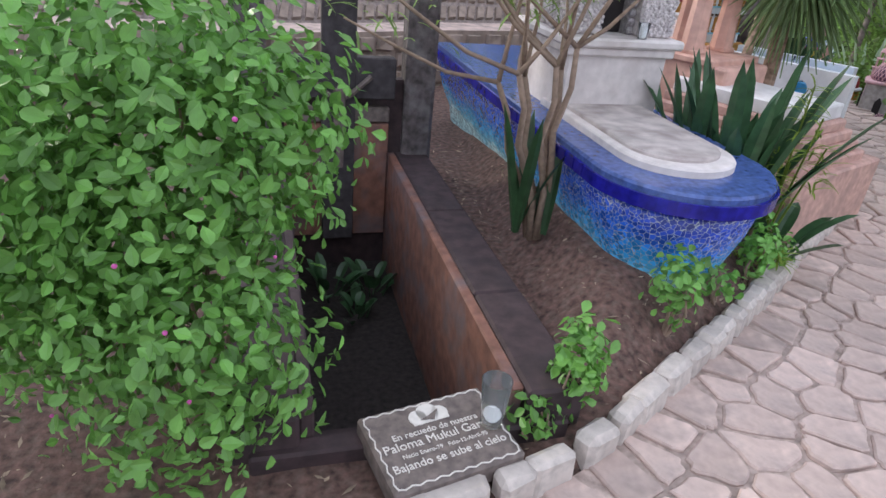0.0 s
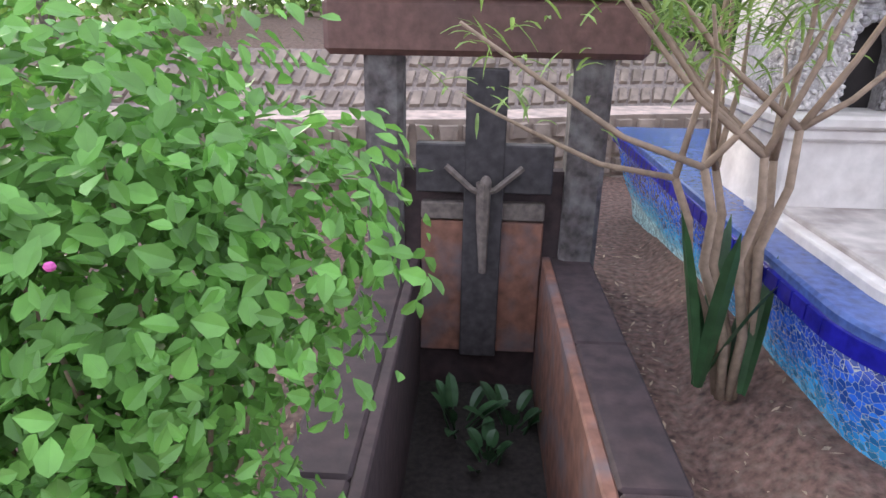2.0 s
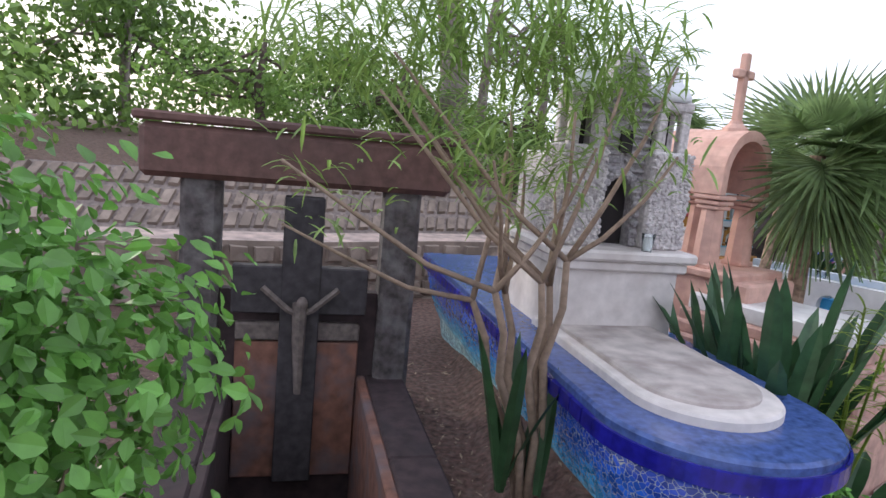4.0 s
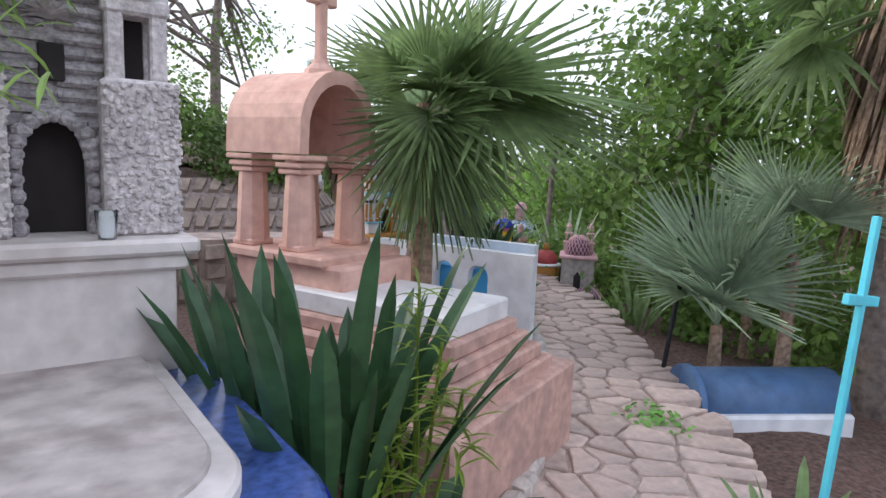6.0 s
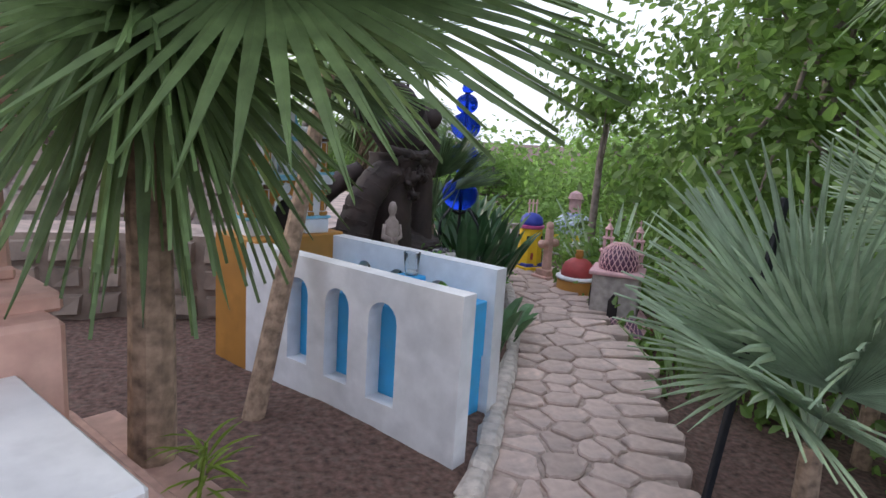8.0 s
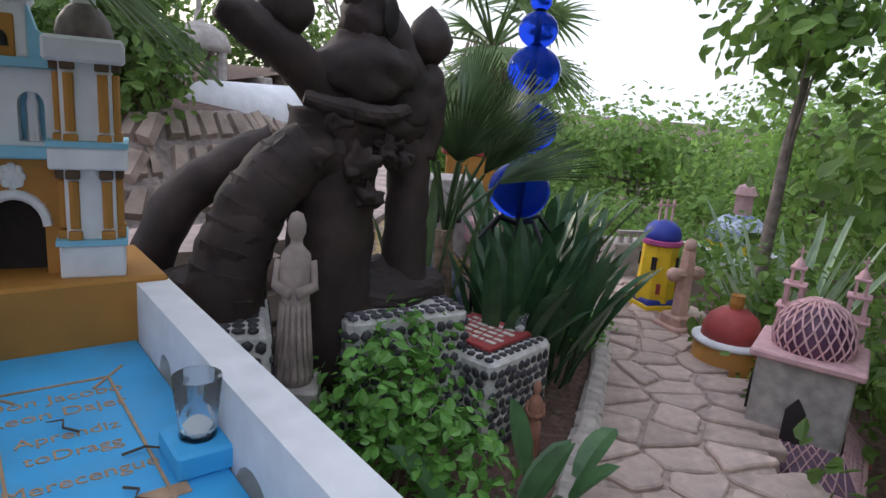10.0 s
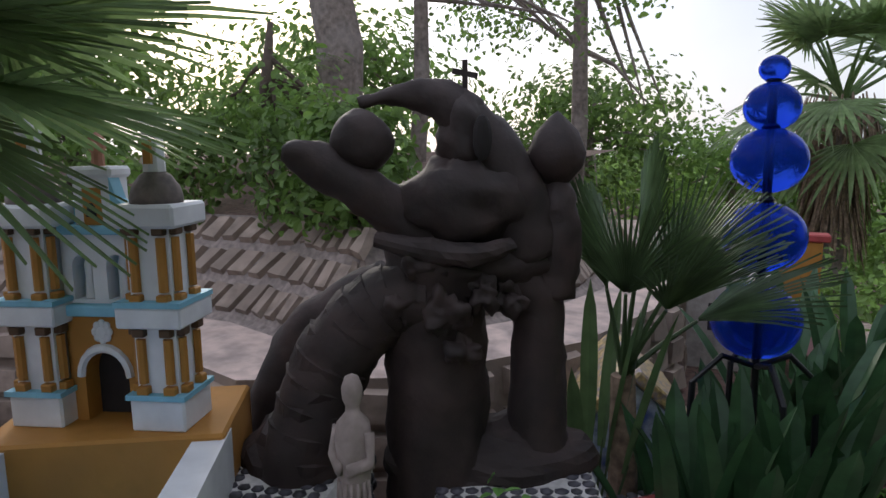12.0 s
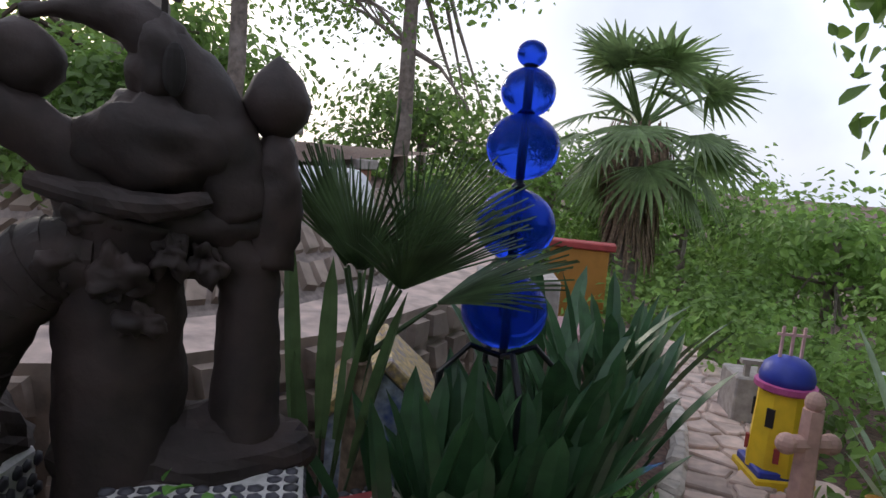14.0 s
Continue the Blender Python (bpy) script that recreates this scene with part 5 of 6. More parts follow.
def twiggy_plant():
    t = thing("oleander", 0.83, 2.3, 0.22, 0, "tall bare-stemmed shrub with narrow green leaves above", "shrub")
    ends = []
    for dx, dy, h in ((-0.03, -0.02, 1.1), (0.01, 0.0, 1.2), (-0.07, 0.04, 1.0), (-0.1, -0.03, 1.05), (0.0, 0.04, 1.05), (-0.12, 0.04, 0.95)):
        bm = B()
        top = Vector((dx * 2.5, dy * 2.5 - 0.05, h * 0.8))
        tube(bm, [(dx * 0.4, dy * 0.4, -0.04), (dx * 0.9 + 0.02, dy, h * 0.2), (dx * 1.6 - 0.015, dy + 0.02, h * 0.45), (dx * 2.1 + 0.02, dy * 2 - 0.02, h * 0.64), top], [0.02, 0.018, 0.017, 0.015, 0.013], 8)
        stem = part("stem", bm, STEM, t, smooth=True)
        for k in range(3):
            a = random.uniform(-3.1, 3.1)
            e = top + Vector((-0.2 + math.cos(a) * random.uniform(.2, .6), math.sin(a) * random.uniform(.2, .5), random.uniform(0.25, 0.75)))
            part("branch", tube(B(), [top, top.lerp(e, 0.35) - Vector((0, 0, 0.05)), top.lerp(e, 0.7) + Vector((0.02, 0.02, -0.04)), e], [0.0125, 0.010, 0.008, 0.005], 6), STEM, stem, smooth=True)
            ends.append((top, e))
    bm = B()
    for a, b in ends:
        for k in range(36):
            p = a.lerp(b, random.uniform(0.5, 1.08)) + Vector((random.uniform(-.14, .14), random.uniform(-.14, .14), random.uniform(-.02, .26)))
            blade(bm, p, (random.uniform(-1, 1), random.uniform(-1, 1), random.uniform(-.5, .8)), random.uniform(0.08, 0.16), 0.013, 0.7, 3, 0.2)
    for k in range(1500):
        d = Vector((random.gauss(0, 1), random.gauss(0, 1), random.gauss(0, 1))).normalized() * random.uniform(0.2, 1) ** 0.5
        c = ((-0.75, 0.1, 1.75), (-0.2, 0.15, 1.85), (0.15, 0.3, 1.75))[k % 3]
        blade(bm, (c[0] + d.x * 0.45, c[1] + d.y * 0.3, c[2] + d.z * 0.24), (random.uniform(-1, 1), random.uniform(-1, 1), random.uniform(-.8, .5)), random.uniform(0.1, 0.18), 0.014, 0.8, 3, 0.2)
    tagged(part("foliage", bm, OLEAF, t), "narrow light green leaves", kind="stuff")
    for k in range(7):
        bm = B()
        blade(bm, (random.uniform(-.15, .05), random.uniform(-.06, .06), 0.0), (random.uniform(-.3, .3), random.uniform(-.3, .3), 1), random.uniform(0.35, 0.75), 0.06, 0.4, 6, 0.2)
        part("broad_leaf", bm, LEAFD, t)


twiggy_plant()
for x, y, n, L in ((1.97, 2.5, 24, 1.12), (2.12, 2.72, 16, 1.0), (1.84, 2.75, 12, 1.05)):
    strap_plant(x, y, 0.02, n, L, 0.085, LEAFD, "dark green bird-of-paradise clump with broad pointed leaves", "plant", 0.5, 0.45, "bird_of_paradise")
strap_plant(2.2, 2.35, 0.02, 8, 0.5, 0.1, LEAFD, "low dark green broad-leaved plant", "plant", 1.3, 0.9, "bird_of_paradise")


def papyrus(x, y, h, n):
    t = thing("spider_leaf_plant", x, y, 0.0, 0, "light green plant with whorls of narrow leaves", "plant")
    for k in range(n):
        top = Vector((random.uniform(-.16, .16), random.uniform(-.16, .16), h * random.uniform(0.55, 1)))
        bm = tube(B(), [(0, 0, -0.03), top * 0.5, top], [0.008, 0.007, 0.005], 5)
        for j in range(26):
            a = random.uniform(0, 6.28)
            blade(bm, top - Vector((0, 0, random.uniform(0, h * 0.25))), (math.cos(a), math.sin(a), random.uniform(-.1, .8)), random.uniform(0.08, 0.16), 0.012, 0.8, 4, 0.2)
        part("stalk", bm, LEAFY, t)


papyrus(2.24, 2.44, 1.05, 7)
papyrus(2.0, 2.15, 0.3, 3)
papyrus(3.05, 3.55, 0.6, 3)

fan_palm(2.98, 3.95, 0.0, 1.72, [(-80, -55, 0.12, 0.7), (-20, -60, 0.12, 0.7), (-110, -65, 0.1, 0.7), (-50, -75, 0.1, 0.75), (-140, -70, 0.1, 0.65), (-50, 20, 0.3, 0.85), (-15, 14, 0.42, 0.9), (-35, 2, 0.35, 0.85), (10, 25, 0.25, 0.7), (-75, 40, 0.2, 0.6), (90, 55, 0.25, 0.6), (150, 35, 0.2, 0.55), (-120, 60, 0.2, 0.55), (-95, -30, 0.12, 0.6), (-40, -50, 0.1, 0.65), (-140, -45, 0.1, 0.55), (40, -35, 0.15, 0.6), (-60, -68, 0.08, 0.6), (0, 60, 0.3, 0.6), (-100, 20, 0.15, 0.5)], FAN, "large fan palm with pale arching leaves beside the pink tomb", trunk=0.06)
fan_palm(5.25, 3.72, -0.4, 0.32, [(-170, 72, 0.3, 0.8), (150, 76, 0.4, 0.85), (-120, 62, 0.3, 0.8), (110, 65, 0.35, 0.8), (-60, 72, 0.4, 0.8), (40, 65, 0.3, 0.75), (175, 45, 0.3, 0.65), (-140, 40, 0.3, 0.6), (140, 48, 0.3, 0.6)], FANG, "grey-green fan palm with stiff leaves", trunk=0.05, spread=(62, 95))
fan_palm(6.45, 4.35, -0.6, 0.3, [(-160, 55, 0.3, 0.7), (150, 60, 0.35, 0.7), (-110, 40, 0.25, 0.6), (110, 40, 0.3, 0.6), (180, 25, 0.25, 0.6), (60, 50, 0.3, 0.6)], FANG, "grey-green fan palm with stiff leaves", trunk=0.05, spread=(62, 95))
fan_palm(5.7, 3.5, -0.4, 0.85, [(-160, 60, 0.35, 0.6), (150, 65, 0.4, 0.6), (-110, 50, 0.35, 0.6), (110, 50, 0.3, 0.6), (60, 50, 0.3, 0.6)], FANG, "grey-green fan palm with stiff leaves", trunk=0.05, spread=(62, 95))
fan_palm(3.28, 4.9, 0.0, 1.62, [(20, 40, 0.25, 0.55), (60, 30, 0.25, 0.55), (-10, 20, 0.2, 0.5), (95, 45, 0.3, 0.5), (40, 5, 0.15, 0.5), (-40, 45, 0.2, 0.5), (75, 0, 0.2, 0.5), (150, 40, 0.2, 0.5), (-90, 30, 0.2, 0.5), (35, 65, 0.35, 0.5), (0, -20, 0.12, 0.45)], FAN, "dark fan palm overhanging the white tomb", trunk=0.045, lean=(0.38, 0.36))
fan_palm(4.72, 6.78, 0.0, 0.75, [(-150, 78, 0.3, 0.4), (-80, 70, 0.32, 0.42), (-30, 58, 0.3, 0.42), (10, 42, 0.3, 0.45), (60, 65, 0.3, 0.4), (-10, 66, 0.35, 0.45), (150, 74, 0.3, 0.4), (-50, 80, 0.4, 0.42)], PALMD, "fan palm with stiff pointed leaves between sculpture and glass balls", trunk=0.05, spread=(32, 58))
strap_plant(4.62, 6.72, 0.1, 9, 1.0, 0.06, PALMD, "tall plant with stiff upright leaves beside the sculpture", "plant", 0.28, 0.3, "yucca")
for x, y, n, L in ((5.12, 6.72, 20, 0.75), (4.95, 6.62, 14, 0.7), (5.3, 6.85, 16, 0.75), (5.4, 7.2, 16, 0.7), (5.2, 6.95, 12, 0.7), (5.5, 7.5, 14, 0.8), (5.3, 7.55, 12, 0.9), (5.55, 7.95, 14, 0.85), (5.6, 8.4, 12, 0.8), (5.25, 7.9, 12, 0.95)):
    strap_plant(x, y, 0.02, n, L, 0.085, LEAFD, "dark green bird-of-paradise clump with broad pointed leaves", "plant", 0.55, 0.5, "bird_of_paradise")
strap_plant(4.78, 5.62, 0.02, 6, 0.5, 0.1, BROADLEAF, "broad-leaved green plant beside the white wall", "plant", 0.9, 0.7, "broad_leaf_plant")
strap_plant(5.0, 5.85, 0.0, 4, 0.38, 0.09, BROADLEAF, "broad-leaved green plant beside the white wall", "plant", 1.3, 0.9, "broad_leaf_plant")
shrub("rambling_shrub", 4.5, 5.95, 0.0, [((0, 0, 0.34), (0.28, 0.22, 0.24)), ((0.2, -0.1, 0.22), (0.22, 0.22, 0.2)), ((-0.15, -0.15, 0.25), (0.17, 0.17, 0.2)), ((0.05, 0.15, 0.5), (0.2, 0.15, 0.14))], 1300, 0.042, LEAF, "low rambling green shrub before the pebble plinths", 8)
shrub("rambling_shrub", 5.55, 7.35, 0.0, [((0, 0, 0.15), (0.22, 0.25, 0.15))], 400, 0.035, LEAF, "low green shrub at the path edge", 5)
shrub("rambling_shrub", 6.5, 6.98, -0.42, [((0, 0, 0.3), (0.16, 0.18, 0.22))], 420, 0.04, LEAF, "green shrub between the miniature tombs", 5)
shrub("rambling_shrub", 4.15, 3.2, -0.25, [((0, 0, 0.18), (0.22, 0.3, 0.16))], 420, 0.04, LEAF, "low green ground cover at the path edge", 5)
strap_plant(6.08, 5.3, -0.35, 16, 0.72, 0.06, FAN, "spiky green plant at the path edge", "plant", 0.8, 0.6, "yucca")
strap_plant(6.95, 7.6, -0.35, 18, 1.2, 0.05, FANG, "tall spiky yucca behind the miniature church", "plant", 0.7, 0.5, "yucca")
strap_plant(3.75, 2.1, -0.25, 12, 0.5, 0.05, FAN, "spiky plant at the foot of the turquoise cross", "plant", 0.6, 0.6, "yucca")

# ---- trees and distance ----
random.seed(4)
tree("thin_tree", 6.95, 8.05, -0.5, 2.6, 0.045, [((0.1, 0, 2.4), (0.6, 0.6, 0.5)), ((-0.2, 0.3, 2.9), (0.5, 0.5, 0.4))], 700, 0.11, TREELEAF, "slender pale-barked tree leaning beside the path", (0.25, 0.15))


def tall_palm(x, y, z, h, crown, label):
    t = thing("tall_palm", x, y, z, 0, label, "palm")
    part("trunk", tube(B(), [(0, 0, -0.8), (0, 0, h * 0.5), (0, 0, h)], [0.2, 0.17, 0.16], 12), BARK, t, smooth=True)
    bm = B()
    for k in range(420):
        a, zz = random.uniform(0, 6.28), h - random.uniform(-0.1, 1.5) * crown
        r = 0.22 + 0.14 * crown * max(0, 1 - (h - zz) / (1.6 * crown))
        blade(bm, (r * math.cos(a), r * math.sin(a), zz), (0.25 * math.cos(a), 0.25 * math.sin(a), -1), random.uniform(0.3, 0.7), 0.04, 0.2, 3)
    tagged(part("dead_skirt", bm, PALMTHATCH, t), "hanging skirt of dead brown leaves", kind="stuff")
    for k in range(30):
        a, e = k * 2.4, radians(random.uniform(-50, 75))
        d = Vector((math.cos(a) * math.cos(e), math.sin(a) * math.cos(e), math.sin(e)))
        hub = Vector((0, 0, h))
        bm = B()
        tube(bm, [hub, hub + d * 0.5 * crown, hub + d * 0.85 * crown + Vector((0, 0, -0.05))], [0.03, 0.02, 0.014], 5)
        fan_leaf(bm, hub + d * 0.85 * crown, d + Vector((0, 0, -0.35)), 0.75 * crown, random.uniform(90, 125), 18, 0.9, random.uniform(-.6, .6))
        part("leaf", bm, FAN, t)


tall_palm(5.95, 13.6, -1.2, 3.25, 1.0, "tall fan palm with a shaggy brown skirt")
tall_palm(6.4, 3.2, -0.9, 3.5, 0.9, "tall fan palm with hanging pale leaves")


def feather_palm(x, y, z, h, L, label):
    t = thing("feather_palm", x, y, z, 0, label, "palm")
    part("trunk", tube(B(), [(0, 0, -0.5), (0.05, 0, h * 0.5), (0, 0, h)], [0.12, 0.1, 0.12], 10), BARK, t, smooth=True)
    part("crown_base", blob(B(), (0, 0, h - 0.1), (0.17, 0.17, 0.25), 10, 8, 0.3), PALMTHATCH, t)
    for k in range(20):
        a, e = k * 2.4, random.uniform(0.1, 1.2)
        p, d = Vector((0, 0, h)), Vector((math.cos(a) * math.cos(e), math.sin(a) * math.cos(e), math.sin(e)))
        bm = B()
        pts = [p.copy()]
        for j in range(9):
            p = p + d * L / 9
            d = (d + Vector((0, 0, -0.17))).normalized()
            pts.append(p.copy())
            s = d.cross(Vector((0, 0, 1))).normalized()
            for sg in (-1, 1):
                for o in (0, 0.5):
                    blade(bm, p - d * o * L / 9, s * sg + d * 0.7 + Vector((0, 0, -0.15)), L * 0.24, 0.022, 0.5, 2, 0.1)
        tube(bm, pts, 0.012, 4)
        part("frond", bm, TREELEAF, t)


feather_palm(0.45, 9.9, 1.0, 0.85, 1.1, "feathery date palm against the bright sky")
tree("big_trunk_tree", 1.05, 10.3, 1.2, 4.6, 0.24, [((0.3, 0.5, 4.6), (1.6, 1.6, 0.8)), ((-1.0, 0.2, 4.3), (1.2, 1.2, 0.7))], 1500, 0.13, TREELEAF, "thick grey-trunked tree with a high crown")
tree("bare_branch_tree", 3.0, 12.4, 0.4, 4.4, 0.10, [((0.6, 0, 3.0), (1.1, 0.8, 0.6)), ((-1.0, 0.2, 2.8), (1.0, 0.8, 0.5)), ((0.9, 0, 1.6), (0.7, 0.7, 0.6))], 900, 0.08, TREELEAF, "tall thin tree with sparse branches", (0.3, 0), limbs=14)
tree("bare_branch_tree", 1.6, 11.0, 1.0, 4.0, 0.09, [((0.9, 0.3, 2.0), (1.3, 0.6, 0.35)), ((1.6, 0.3, 1.7), (1.0, 0.6, 0.4))], 300, 0.06, TREELEAF, "leaning tree with long bare boughs", (0.35, 0), limbs=12)
tree("terrace_tree", 1.95, 8.3, 1.1, 1.3, 0.06, [((0.1, 0, 0.7), (0.55, 0.5, 0.5)), ((0.5, 0.1, 0.5), (0.45, 0.45, 0.4)), ((-0.5, 0.2, 0.7), (0.5, 0.5, 0.5))], 1700, 0.06, TREELEAF, "bushy tree on the upper terrace", (0.05, 0), TWIG, 8)
tree("terrace_tree", 0.3, 7.9, 1.1, 1.4, 0.06, [((0.1, 0, 0.9), (0.7, 0.6, 0.6)), ((-0.6, 0.1, 0.8), (0.6, 0.5, 0.5))], 1700, 0.06, TREELEAF, "bushy tree on the upper terrace", (0.05, 0), TWIG, 8)
tree("terrace_tree", -1.2, 7.0, 1.1, 1.4, 0.06, [((0.1, 0, 0.9), (0.8, 0.6, 0.6)), ((-0.8, 0.1, 0.9), (0.8, 0.5, 0.6))], 1700, 0.06, TREELEAF, "bushy tree on the upper terrace", (0.05, 0), TWIG, 8)
for x, y, z, h, r in ((8.4, 4.4, -1.2, 6.4, 1.7), (7.9, 6.2, -1.2, 5.4, 1.3), (9.0, 8.4, -1.4, 5.4, 1.6), (7.4, 2.6, -1.0, 5.6, 1.4), (10.2, 6.0, -1.6, 7.5, 2.2), (10.5, 12.5, -1.8, 3.9, 1.8), (9.0, 15.5, -1.8, 3.4, 1.8), (7.2, 18, -1.5, 3.6, 2.0), (4.6, 17.5, -1.0, 3.2, 1.8), (12.5, 9, -2, 7, 2.4), (13.5, 16, -2.4, 5.2, 2.6), (2.2, 16.5, 0, 3.2, 1.8), (-1, 13.5, 1.0, 2.8, 1.8), (-4, 10.5, 1.0, 3.0, 2.0), (-5.5, 6.5, 0, 3.2, 2.0)):
    tree("broadleaf_tree", x, y, z, h * 0.8, 0.09, [((0, 0, h * 0.72), (r, r, h * 0.30)), ((r * 0.6, 0.3, h * 0.5), (r * 0.7, r * 0.7, h * 0.26)), ((-r * 0.6, -0.3, h * 0.45), (r * 0.7, r * 0.7, h * 0.28)), ((0, -r * 0.5, h * 0.25), (r * 0.8, r * 0.6, h * 0.22))], 4200, 0.12, TREELEAF if (x + y) % 2 < 1 else FARGREEN, "broad-leaved green tree with a ragged crown", (0.2, 0.1), None, 10)
bm = B()
for k in range(70):
    a = radians(-100 + k * 4.1)
    R_ = random.uniform(17, 26)
    leafy(bm, (2 + R_ * math.sin(a), 6 + R_ * math.cos(a), -1.0 + random.uniform(-.3, .8) + (0.8 if math.sin(a) < 0 else 0)), (2.2, 2.2, 1.9), 420, 0.34, 0.5, 1, 0.2)
tagged(part("far_woods", bm, FARGREEN), "belt of green woodland in the distance", "woods", kind="stuff")
bm = B()
for k in range(26):
    x, y = 5.6 + random.uniform(-1.2, 3.5), 9.6 + random.uniform(-0.4, 3.5)
    if x < 6.8 and y < 9.8:
        continue
    leafy(bm, (x, y, -0.35 + random.uniform(0, .5)), (0.6, 0.6, 0.5), 420, 0.07, 0.5, 1, 0.2)
tagged(part("feathery_undergrowth", bm, FARGREEN), "soft bright green undergrowth beyond the path", "undergrowth", kind="stuff")
bm = B()
for k in range(22):
    x, y = 6.6 + random.uniform(-0.4, 2.4), 3.6 + k * 0.2 + random.uniform(-0.3, .3)
    leafy(bm, (x, y, -0.5 + random.uniform(0, .7)), (0.5, 0.5, 0.5), 300, 0.08, 0.5, 1, 0.2)
tagged(part("lower_undergrowth", bm, TREELEAF), "green undergrowth on the slope below the path", "undergrowth", kind="stuff")

random.seed(41)
brow = offset_line(TER, 1.2)
for i, f in ((3, 0.5), (4, 0.1), (4, 0.7), (5, 0.2), (5, 0.8), (6, 0.4), (7, 0.0), (7, 0.7)):
    p = brow[i].lerp(brow[i + 1], f)
    shrub("terrace_shrub", p.x, p.y, 1.12, [((0, 0, 0.26), (0.36, 0.32, 0.28)), ((random.uniform(-.25, .25), 0.1, 0.5), (0.3, 0.28, 0.24)), ((random.uniform(-.3, .3), -0.16, 0.08), (0.26, 0.2, 0.16))], 700, 0.06, TREELEAF, "yellow-green bush on the brow of the stone slope", 7)

# ---- distant tombs ----
def far_mosaic_church():
    t = thing("far_church", 8.6, 11.0, -1.3, 20, "distant white church with a tiled dome and orange lantern", "miniature church")
    part("body", box(B(), (0, 0, 0.5), (0.9, 0.9, 1.3), 0.02), WHITEP, t)
    part("drum", lathe(B(), [(0.34, 1.1), (0.34, 1.25)], n=16), YELLOW, t)
    part("dome", lathe(B(), [(0.36, 1.25), (0.33, 1.4), (0.2, 1.52), (0.1, 1.56)], n=18), TALAV, t, smooth=True)
    part("lantern", lathe(B(), [(0.1, 1.55), (0.1, 1.78), (0.13, 1.79), (0.09, 1.88), (0, 1.92)], n=10), PINKLINE, t)


far_mosaic_church()


def stepped_tomb():
    t = thing("tiled_tomb", 2.75, 8.85, 1.0, 30, "tiered tomb with blue and white tile risers and a small temple", "tomb")
    for k in range(4):
        part("riser", box(B(), (0, 0.1 * k, -0.2 + 0.11 * k), (0.8 - 0.06 * k, 0.5, 0.085), 0.004), TALAV, t, "blue and white patterned tile")
        part("tread", box(B(), (0, 0.1 * k, -0.145 + 0.11 * k), (0.82 - 0.06 * k, 0.52, 0.022), 0.004), OCHRE, t)
    for sx in (-1, 1):
        for y in (0.25, 0.55):
            part("column", tube(B(), [(0.5 + sx * 0.13, y, 0.0), (0.5 + sx * 0.13, y, 0.5)], 0.04, 8), GREYST, t)
    part("temple_dome", lathe(B(), [(0.24, 0.5), (0.24, 0.55), (0.2, 0.64), (0.1, 0.7), (0.04, 0.72), (0.03, 0.8)], (0.5, 0.4, 0), 16), GREYST, t, smooth=True)
    part("temple_cross", box(box(B(), (0.5, 0.4, 0.88), (0.03, 0.03, 0.2)), (0.5, 0.4, 0.9), (0.12, 0.03, 0.03)), GREYST, t)
    part("temple_base", box(B(), (0.5, 0.4, -0.15), (0.5, 0.5, 0.34), 0.01), GREYST, t)


stepped_tomb()
t_ = thing("tiled_gable_tomb", 4.62, 7.35, 0.0, 20, "low gabled tomb faced with blue, yellow and white tiles", "tomb")
part("gable", prism(B(), [(-0.2, 0), (0.2, 0), (0.2, 0.42), (0.0, 0.6), (-0.2, 0.42)], 0, 0.5), TALAV, t_).matrix_basis = pose(0, 0.25, 0, 90, 0, 0)
for sx in (-1, 1):
    part("coping", box(B(), (sx * 0.11, 0, 0.545), (0.29, 0.54, 0.05), 0.008, Euler((0, sx * 0.733, 0))), YELLOWTILE, t_, "yellow speckled tile coping")
t_ = thing("white_barrel_tomb", 3.55, 8.75, 0.95, 60, "white barrel-vaulted tomb on the upper terrace", "tomb")
part("vault", tube(B(), [(-0.45, 0, 0.1), (0.45, 0, 0.1)], 0.24, 18), WHITEP, t_, smooth=True)
part("base", box(B(), (0, 0, -0.05), (1.0, 0.5, 0.3), 0.01), GREYST, t_)
t_ = thing("red_striped_tomb", 2.9, 11.0, 0.9, 0, "small tomb with orange and green stripes", "tomb")
part("body", box(B(), (0, 0, 0.0), (0.6, 0.4, 0.7), 0.01), TERRA, t_)
for k in range(4):
    part("stripe", box(B(), (-0.22 + 0.15 * k, -0.205, 0.05), (0.06, 0.02, 0.5)), REDP if k % 2 else LEAFD, t_)
part("cap", box(B(), (0, 0, 0.4), (0.7, 0.5, 0.1), 0.01), GREYST, t_)
t_ = thing("white_chapel", 5.05, 9.3, 0.0, 10, "pale grey miniature chapel with two arched windows and pink tiled roof", "miniature church")
part("body", box(B(), (-0.1, 0, 0.3), (0.55, 0.4, 0.75), 0.01), GREYST, t_)
for x in (-0.2, -0.02):
    part("window", box(B(), (x, -0.205, 0.42), (0.07, 0.02, 0.18), 0.004), DARK, t_)
part("roof", box(B(), (0.28, -0.1, 0.28), (0.45, 0.4, 0.22), 0.03), PINKLINE, t_)
t_ = thing("orange_gate", 5.35, 10.6, 0.0, 0, "far orange wall with dark posts", "wall")
part("wall", box(B(), (0, 0, 0.35), (0.5, 0.15, 0.8), 0.01), OCHRE, t_)
part("cap", box(B(), (0, 0, 0.78), (0.6, 0.2, 0.06), 0.01), REDP, t_)
t_ = thing("grey_block", 6.55, 9.1, -0.15, 5, "plain grey concrete block with a small balustrade", "plinth")
part("block", box(B(), (0, 0, 0.2), (0.45, 0.3, 0.44), 0.01), GREYST, t_)
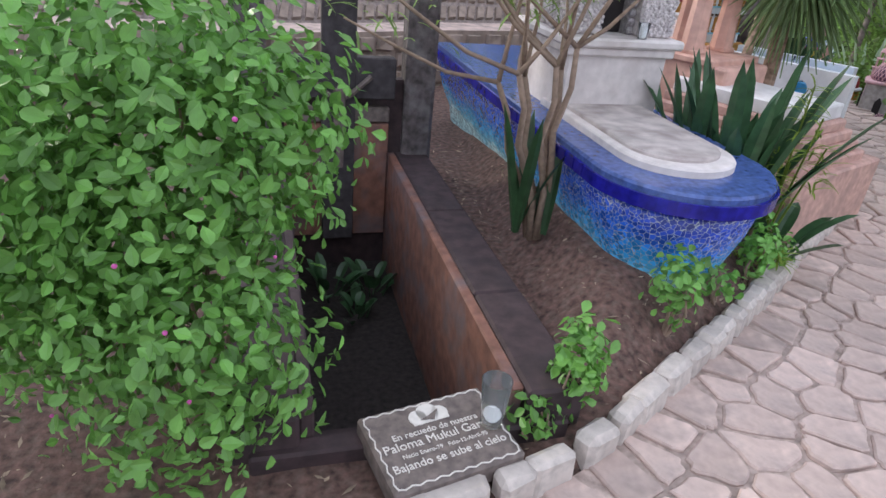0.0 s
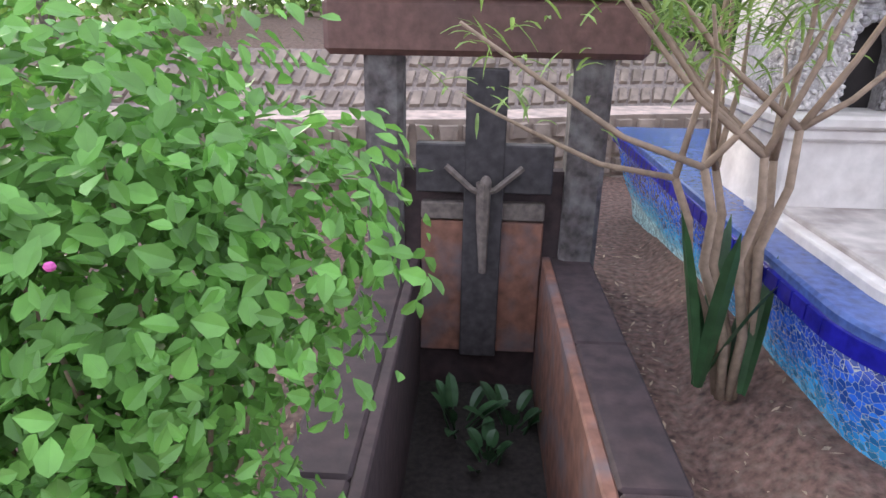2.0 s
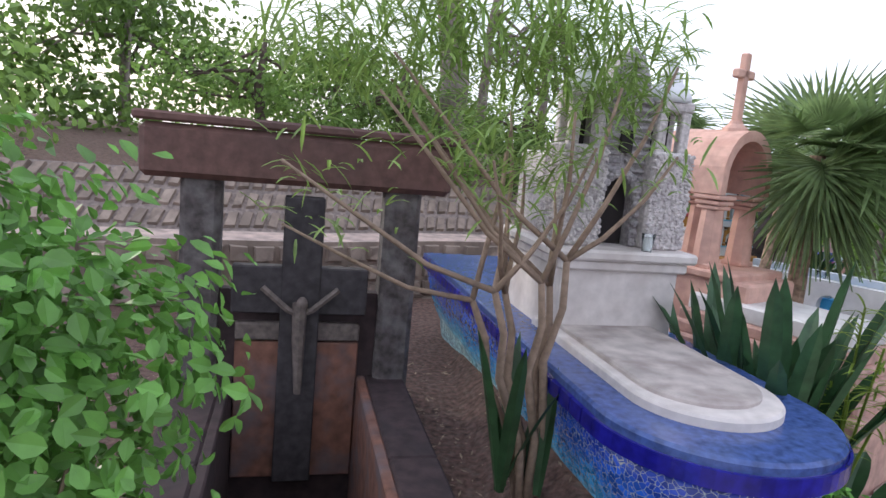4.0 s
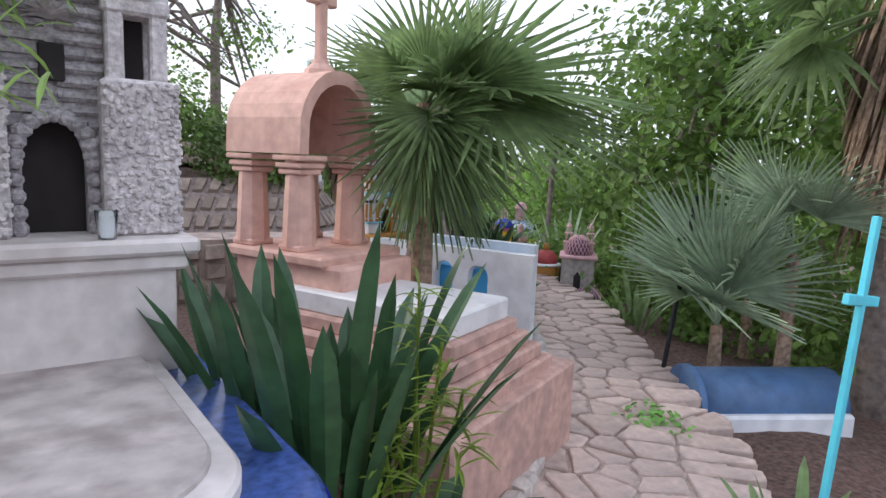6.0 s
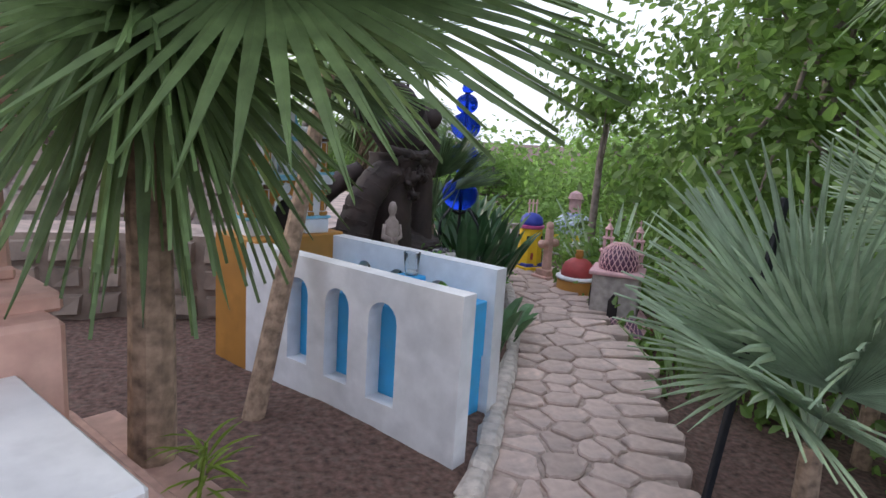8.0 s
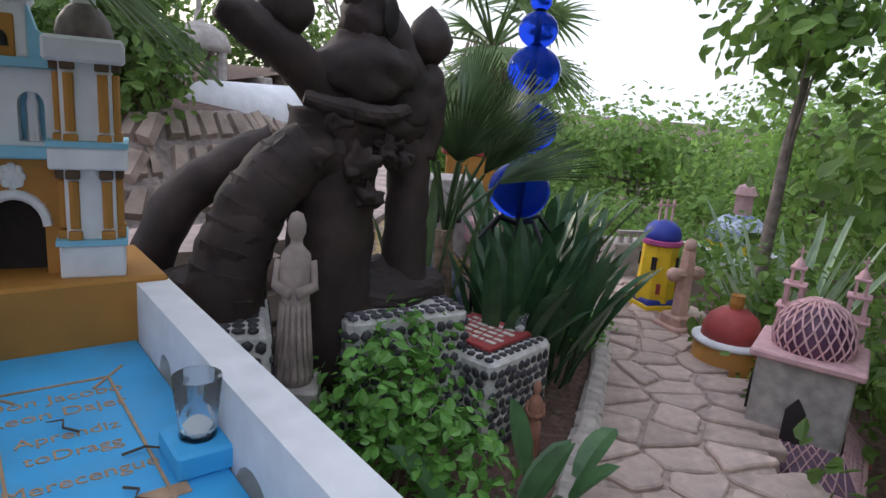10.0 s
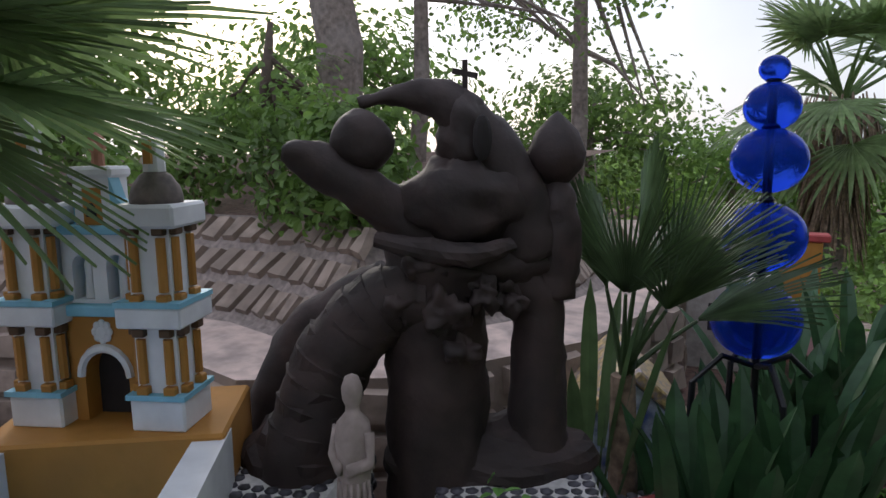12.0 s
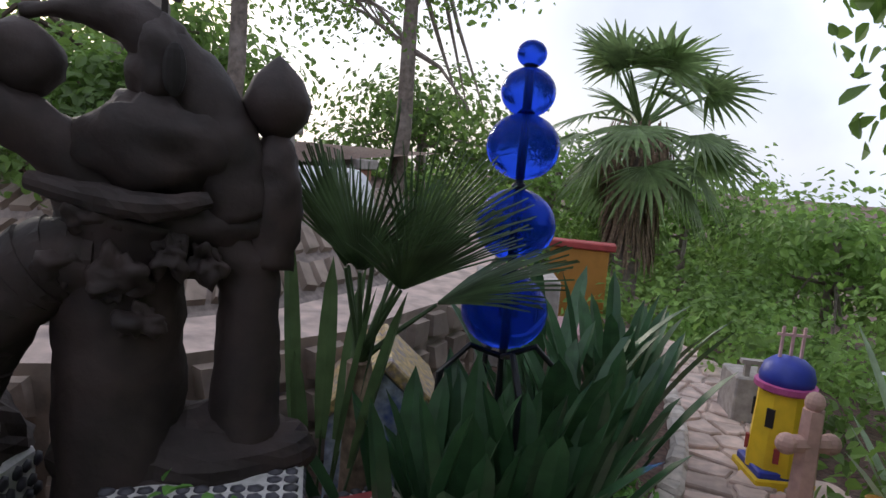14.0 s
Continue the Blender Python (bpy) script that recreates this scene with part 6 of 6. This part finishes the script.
for k in range(5):
    part("baluster", box(B(), (-0.16 + 0.08 * k, -0.1, 0.46), (0.03, 0.03, 0.08)), GREYST, t_)
part("rail", box(B(), (0, -0.1, 0.51), (0.4, 0.05, 0.025)), GREYST, t_)

# ---- litter, kerbs and stones ----
random.seed(9)
bm = B()
for _ in range(2600):
    x, y = random.uniform(-1.4, 3.4), random.uniform(0.7, 4.2)
    c = PITI @ Vector((x, y, 0))
    if abs(c.x) < 0.63 and -0.1 < c.y < 2.8 or side_of(x, y) > -0.05:
        continue
    s = random.uniform(0.004, 0.016)
    z = ground_z(x, y) + 0.006
    a = random.uniform(0, 6.28)
    u, v = Vector((math.cos(a), math.sin(a), random.uniform(-.3, .3))) * s * random.uniform(1, 2.2), Vector((-math.sin(a), math.cos(a), random.uniform(-.3, .3))) * s * 0.5
    p = Vector((x, y, z))
    bm.faces.new([bm.verts.new(q) for q in (p - u, p - v, p + u, p + v)])
tagged(part("leaf_litter", bm, LITTER), "dry leaf and twig litter on the soil", "litter", kind="stuff")

random.seed(12)
kerb = tagged(new("kerb"), "row of rough whitish kerb stones along the path", "kerb", kind="structure")
s = 1.6
while s < len(LEFT) - 1.6:
    l, r = path_at(s)
    l2, _ = path_at(s + 0.05)
    d = (l2 - l)
    seg = d.length / 0.05
    L = random.uniform(0.13, 0.24)
    a = math.atan2(d.y, d.x)
    w = (r - l).normalized()
    h = 0.1 if s < 7 else 0.05
    ob = part("kerb_stone", box(B(), (0, 0, 0), (L * 0.95, random.uniform(0.08, 0.12), h + 0.1), 0.022), KERB, kerb)
    for v in ob.data.vertices:
        v.co += noise.noise_vector(v.co * 11 + Vector((s * 7, 0, 0))) * 0.014
    ob.matrix_basis = pose(l.x - w.x * 0.03, l.y - w.y * 0.03, h / 2 - 0.035, random.uniform(-4, 4), random.uniform(-4, 4), math.degrees(a))
    s += L / seg

# flagstones: cells round jittered sites along the path
random.seed(31)


def to_world(s, k):
    l, r = path_at(min(s, len(LEFT) - 1.001))
    return l + (r - l) * k


sites = []
s = 1.2
while s < len(LEFT) - 1.6:
    l, r = path_at(s)
    n = max(3, round((r - l).length / 0.21))
    for k in range(n):
        sites.append(to_world(s + random.uniform(-0.09, 0.09), (k + 0.5 + random.uniform(-0.32, 0.32)) / n))
    l2, _ = path_at(s + 0.05)
    s += 0.18 / ((l2 - l).length / 0.05)


def cell(c, others, grow=0.34):
    poly = [c + Vector((grow * math.cos(k * math.pi / 6), grow * math.sin(k * math.pi / 6))) for k in range(12)]
    for o in others:
        m, n = (c + o) / 2, (o - c).normalized()
        lim = m.dot(n) - 0.009
        out = []
        for a, b in zip(poly, poly[1:] + poly[:1]):
            da, db = a.dot(n) - lim, b.dot(n) - lim
            if da <= 0:
                out.append(a)
            if da * db < 0:
                out.append(a + (b - a) * (da / (da - db)))
        poly = out
        if len(poly) < 3:
            return []
    return poly


made = 0
extra = B()
for c in sites:
    near = [o for o in sites if o is not c and (o - c).length < 0.62]
    poly = [p for p in cell(c, near) if True]
    poly = [p if side_of(p.x, p.y) == 0 else p.lerp(c, 0.35) for p in poly]
    if len(poly) < 3:
        continue
    h = random.uniform(-0.002, 0.012)
    mid = sum(poly, Vector((0, 0))) / len(poly)
    pts = []
    for a, b in zip(poly, poly[1:] + poly[:1]):
        pts += [a.lerp(b, 0.12), a.lerp(b, 0.5) + (a.lerp(b, 0.5) - mid).normalized() * random.uniform(-.012, .006), a.lerp(b, 0.88)]
    if made < 290:
        ob = part("flagstone", prism(B(), [tuple(p - mid) for p in pts], -0.05, h, 0.008), FLAG, PAVE)
        ob.matrix_basis = pose(mid.x, mid.y, 0)
        made += 1
    else:
        prism(extra, [tuple(p) for p in pts], -0.05, h, 0.008)
if len(extra.verts):
    tagged(part("flagstones", extra, FLAG, PAVE), kind="stuff")
else:
    extra.free()

# slanted stones of the upper retaining wall, and rocks of the lower face
random.seed(17)


def wall_stones(name, base, top, z0, z1, sx, sz, slant, parent, depth):
    bm = B()
    for i in range(len(base) - 1):
        a0, a1, b0, b1 = base[i], base[i + 1], top[i], top[i + 1]
        L = (a1 - a0).length
        nx, nz = max(1, round(L / sx)), max(1, round(math.hypot((b0 - a0).length, z1 - z0) / sz))
        for u in range(nx):
            for v in range(nz):
                def at(uu, vv):
                    uu = (uu + slant * vv) / nx
                    p = a0.lerp(a1, uu).lerp(b0.lerp(b1, uu), vv / nz)
                    return Vector((p.x, p.y, z0 + (z1 - z0) * vv / nz))
                g = 0.05
                q = [at(u + g + random.uniform(0, .12), v + g + random.uniform(0, .1)), at(u + 1 - g - random.uniform(0, .12), v + g + random.uniform(0, .1)), at(u + 1 - g - random.uniform(0, .12), v + 1 - g - random.uniform(0, .1)), at(u + g + random.uniform(0, .12), v + 1 - g - random.uniform(0, .1))]
                n = (q[1] - q[0]).cross(q[3] - q[0]).normalized()
                if n.y > 0:
                    n = -n
                if n.z < -0.2:
                    n = -n
                c = sum(q, Vector()) / 4
                hi = [bm.verts.new(c + (p - c) * 0.82 + n * depth * random.uniform(0.7, 1.3)) for p in q]
                lo = [bm.verts.new(p - n * 0.02) for p in q]
                bm.faces.new(hi)
                for k in range(4):
                    bm.faces.new((lo[k], lo[(k + 1) % 4], hi[(k + 1) % 4], hi[k]))
    tagged(part(name, bm, ROCK, parent), kind="stuff")


wall_stones("slanted_stones", T3, T4, 0.62, 1.12, 0.13, 0.2, 0.6, slope, 0.035)
wall_stones("rocks", T0, T1, -0.1, 0.6, 0.22, 0.17, 0.0, low_wall, 0.05)
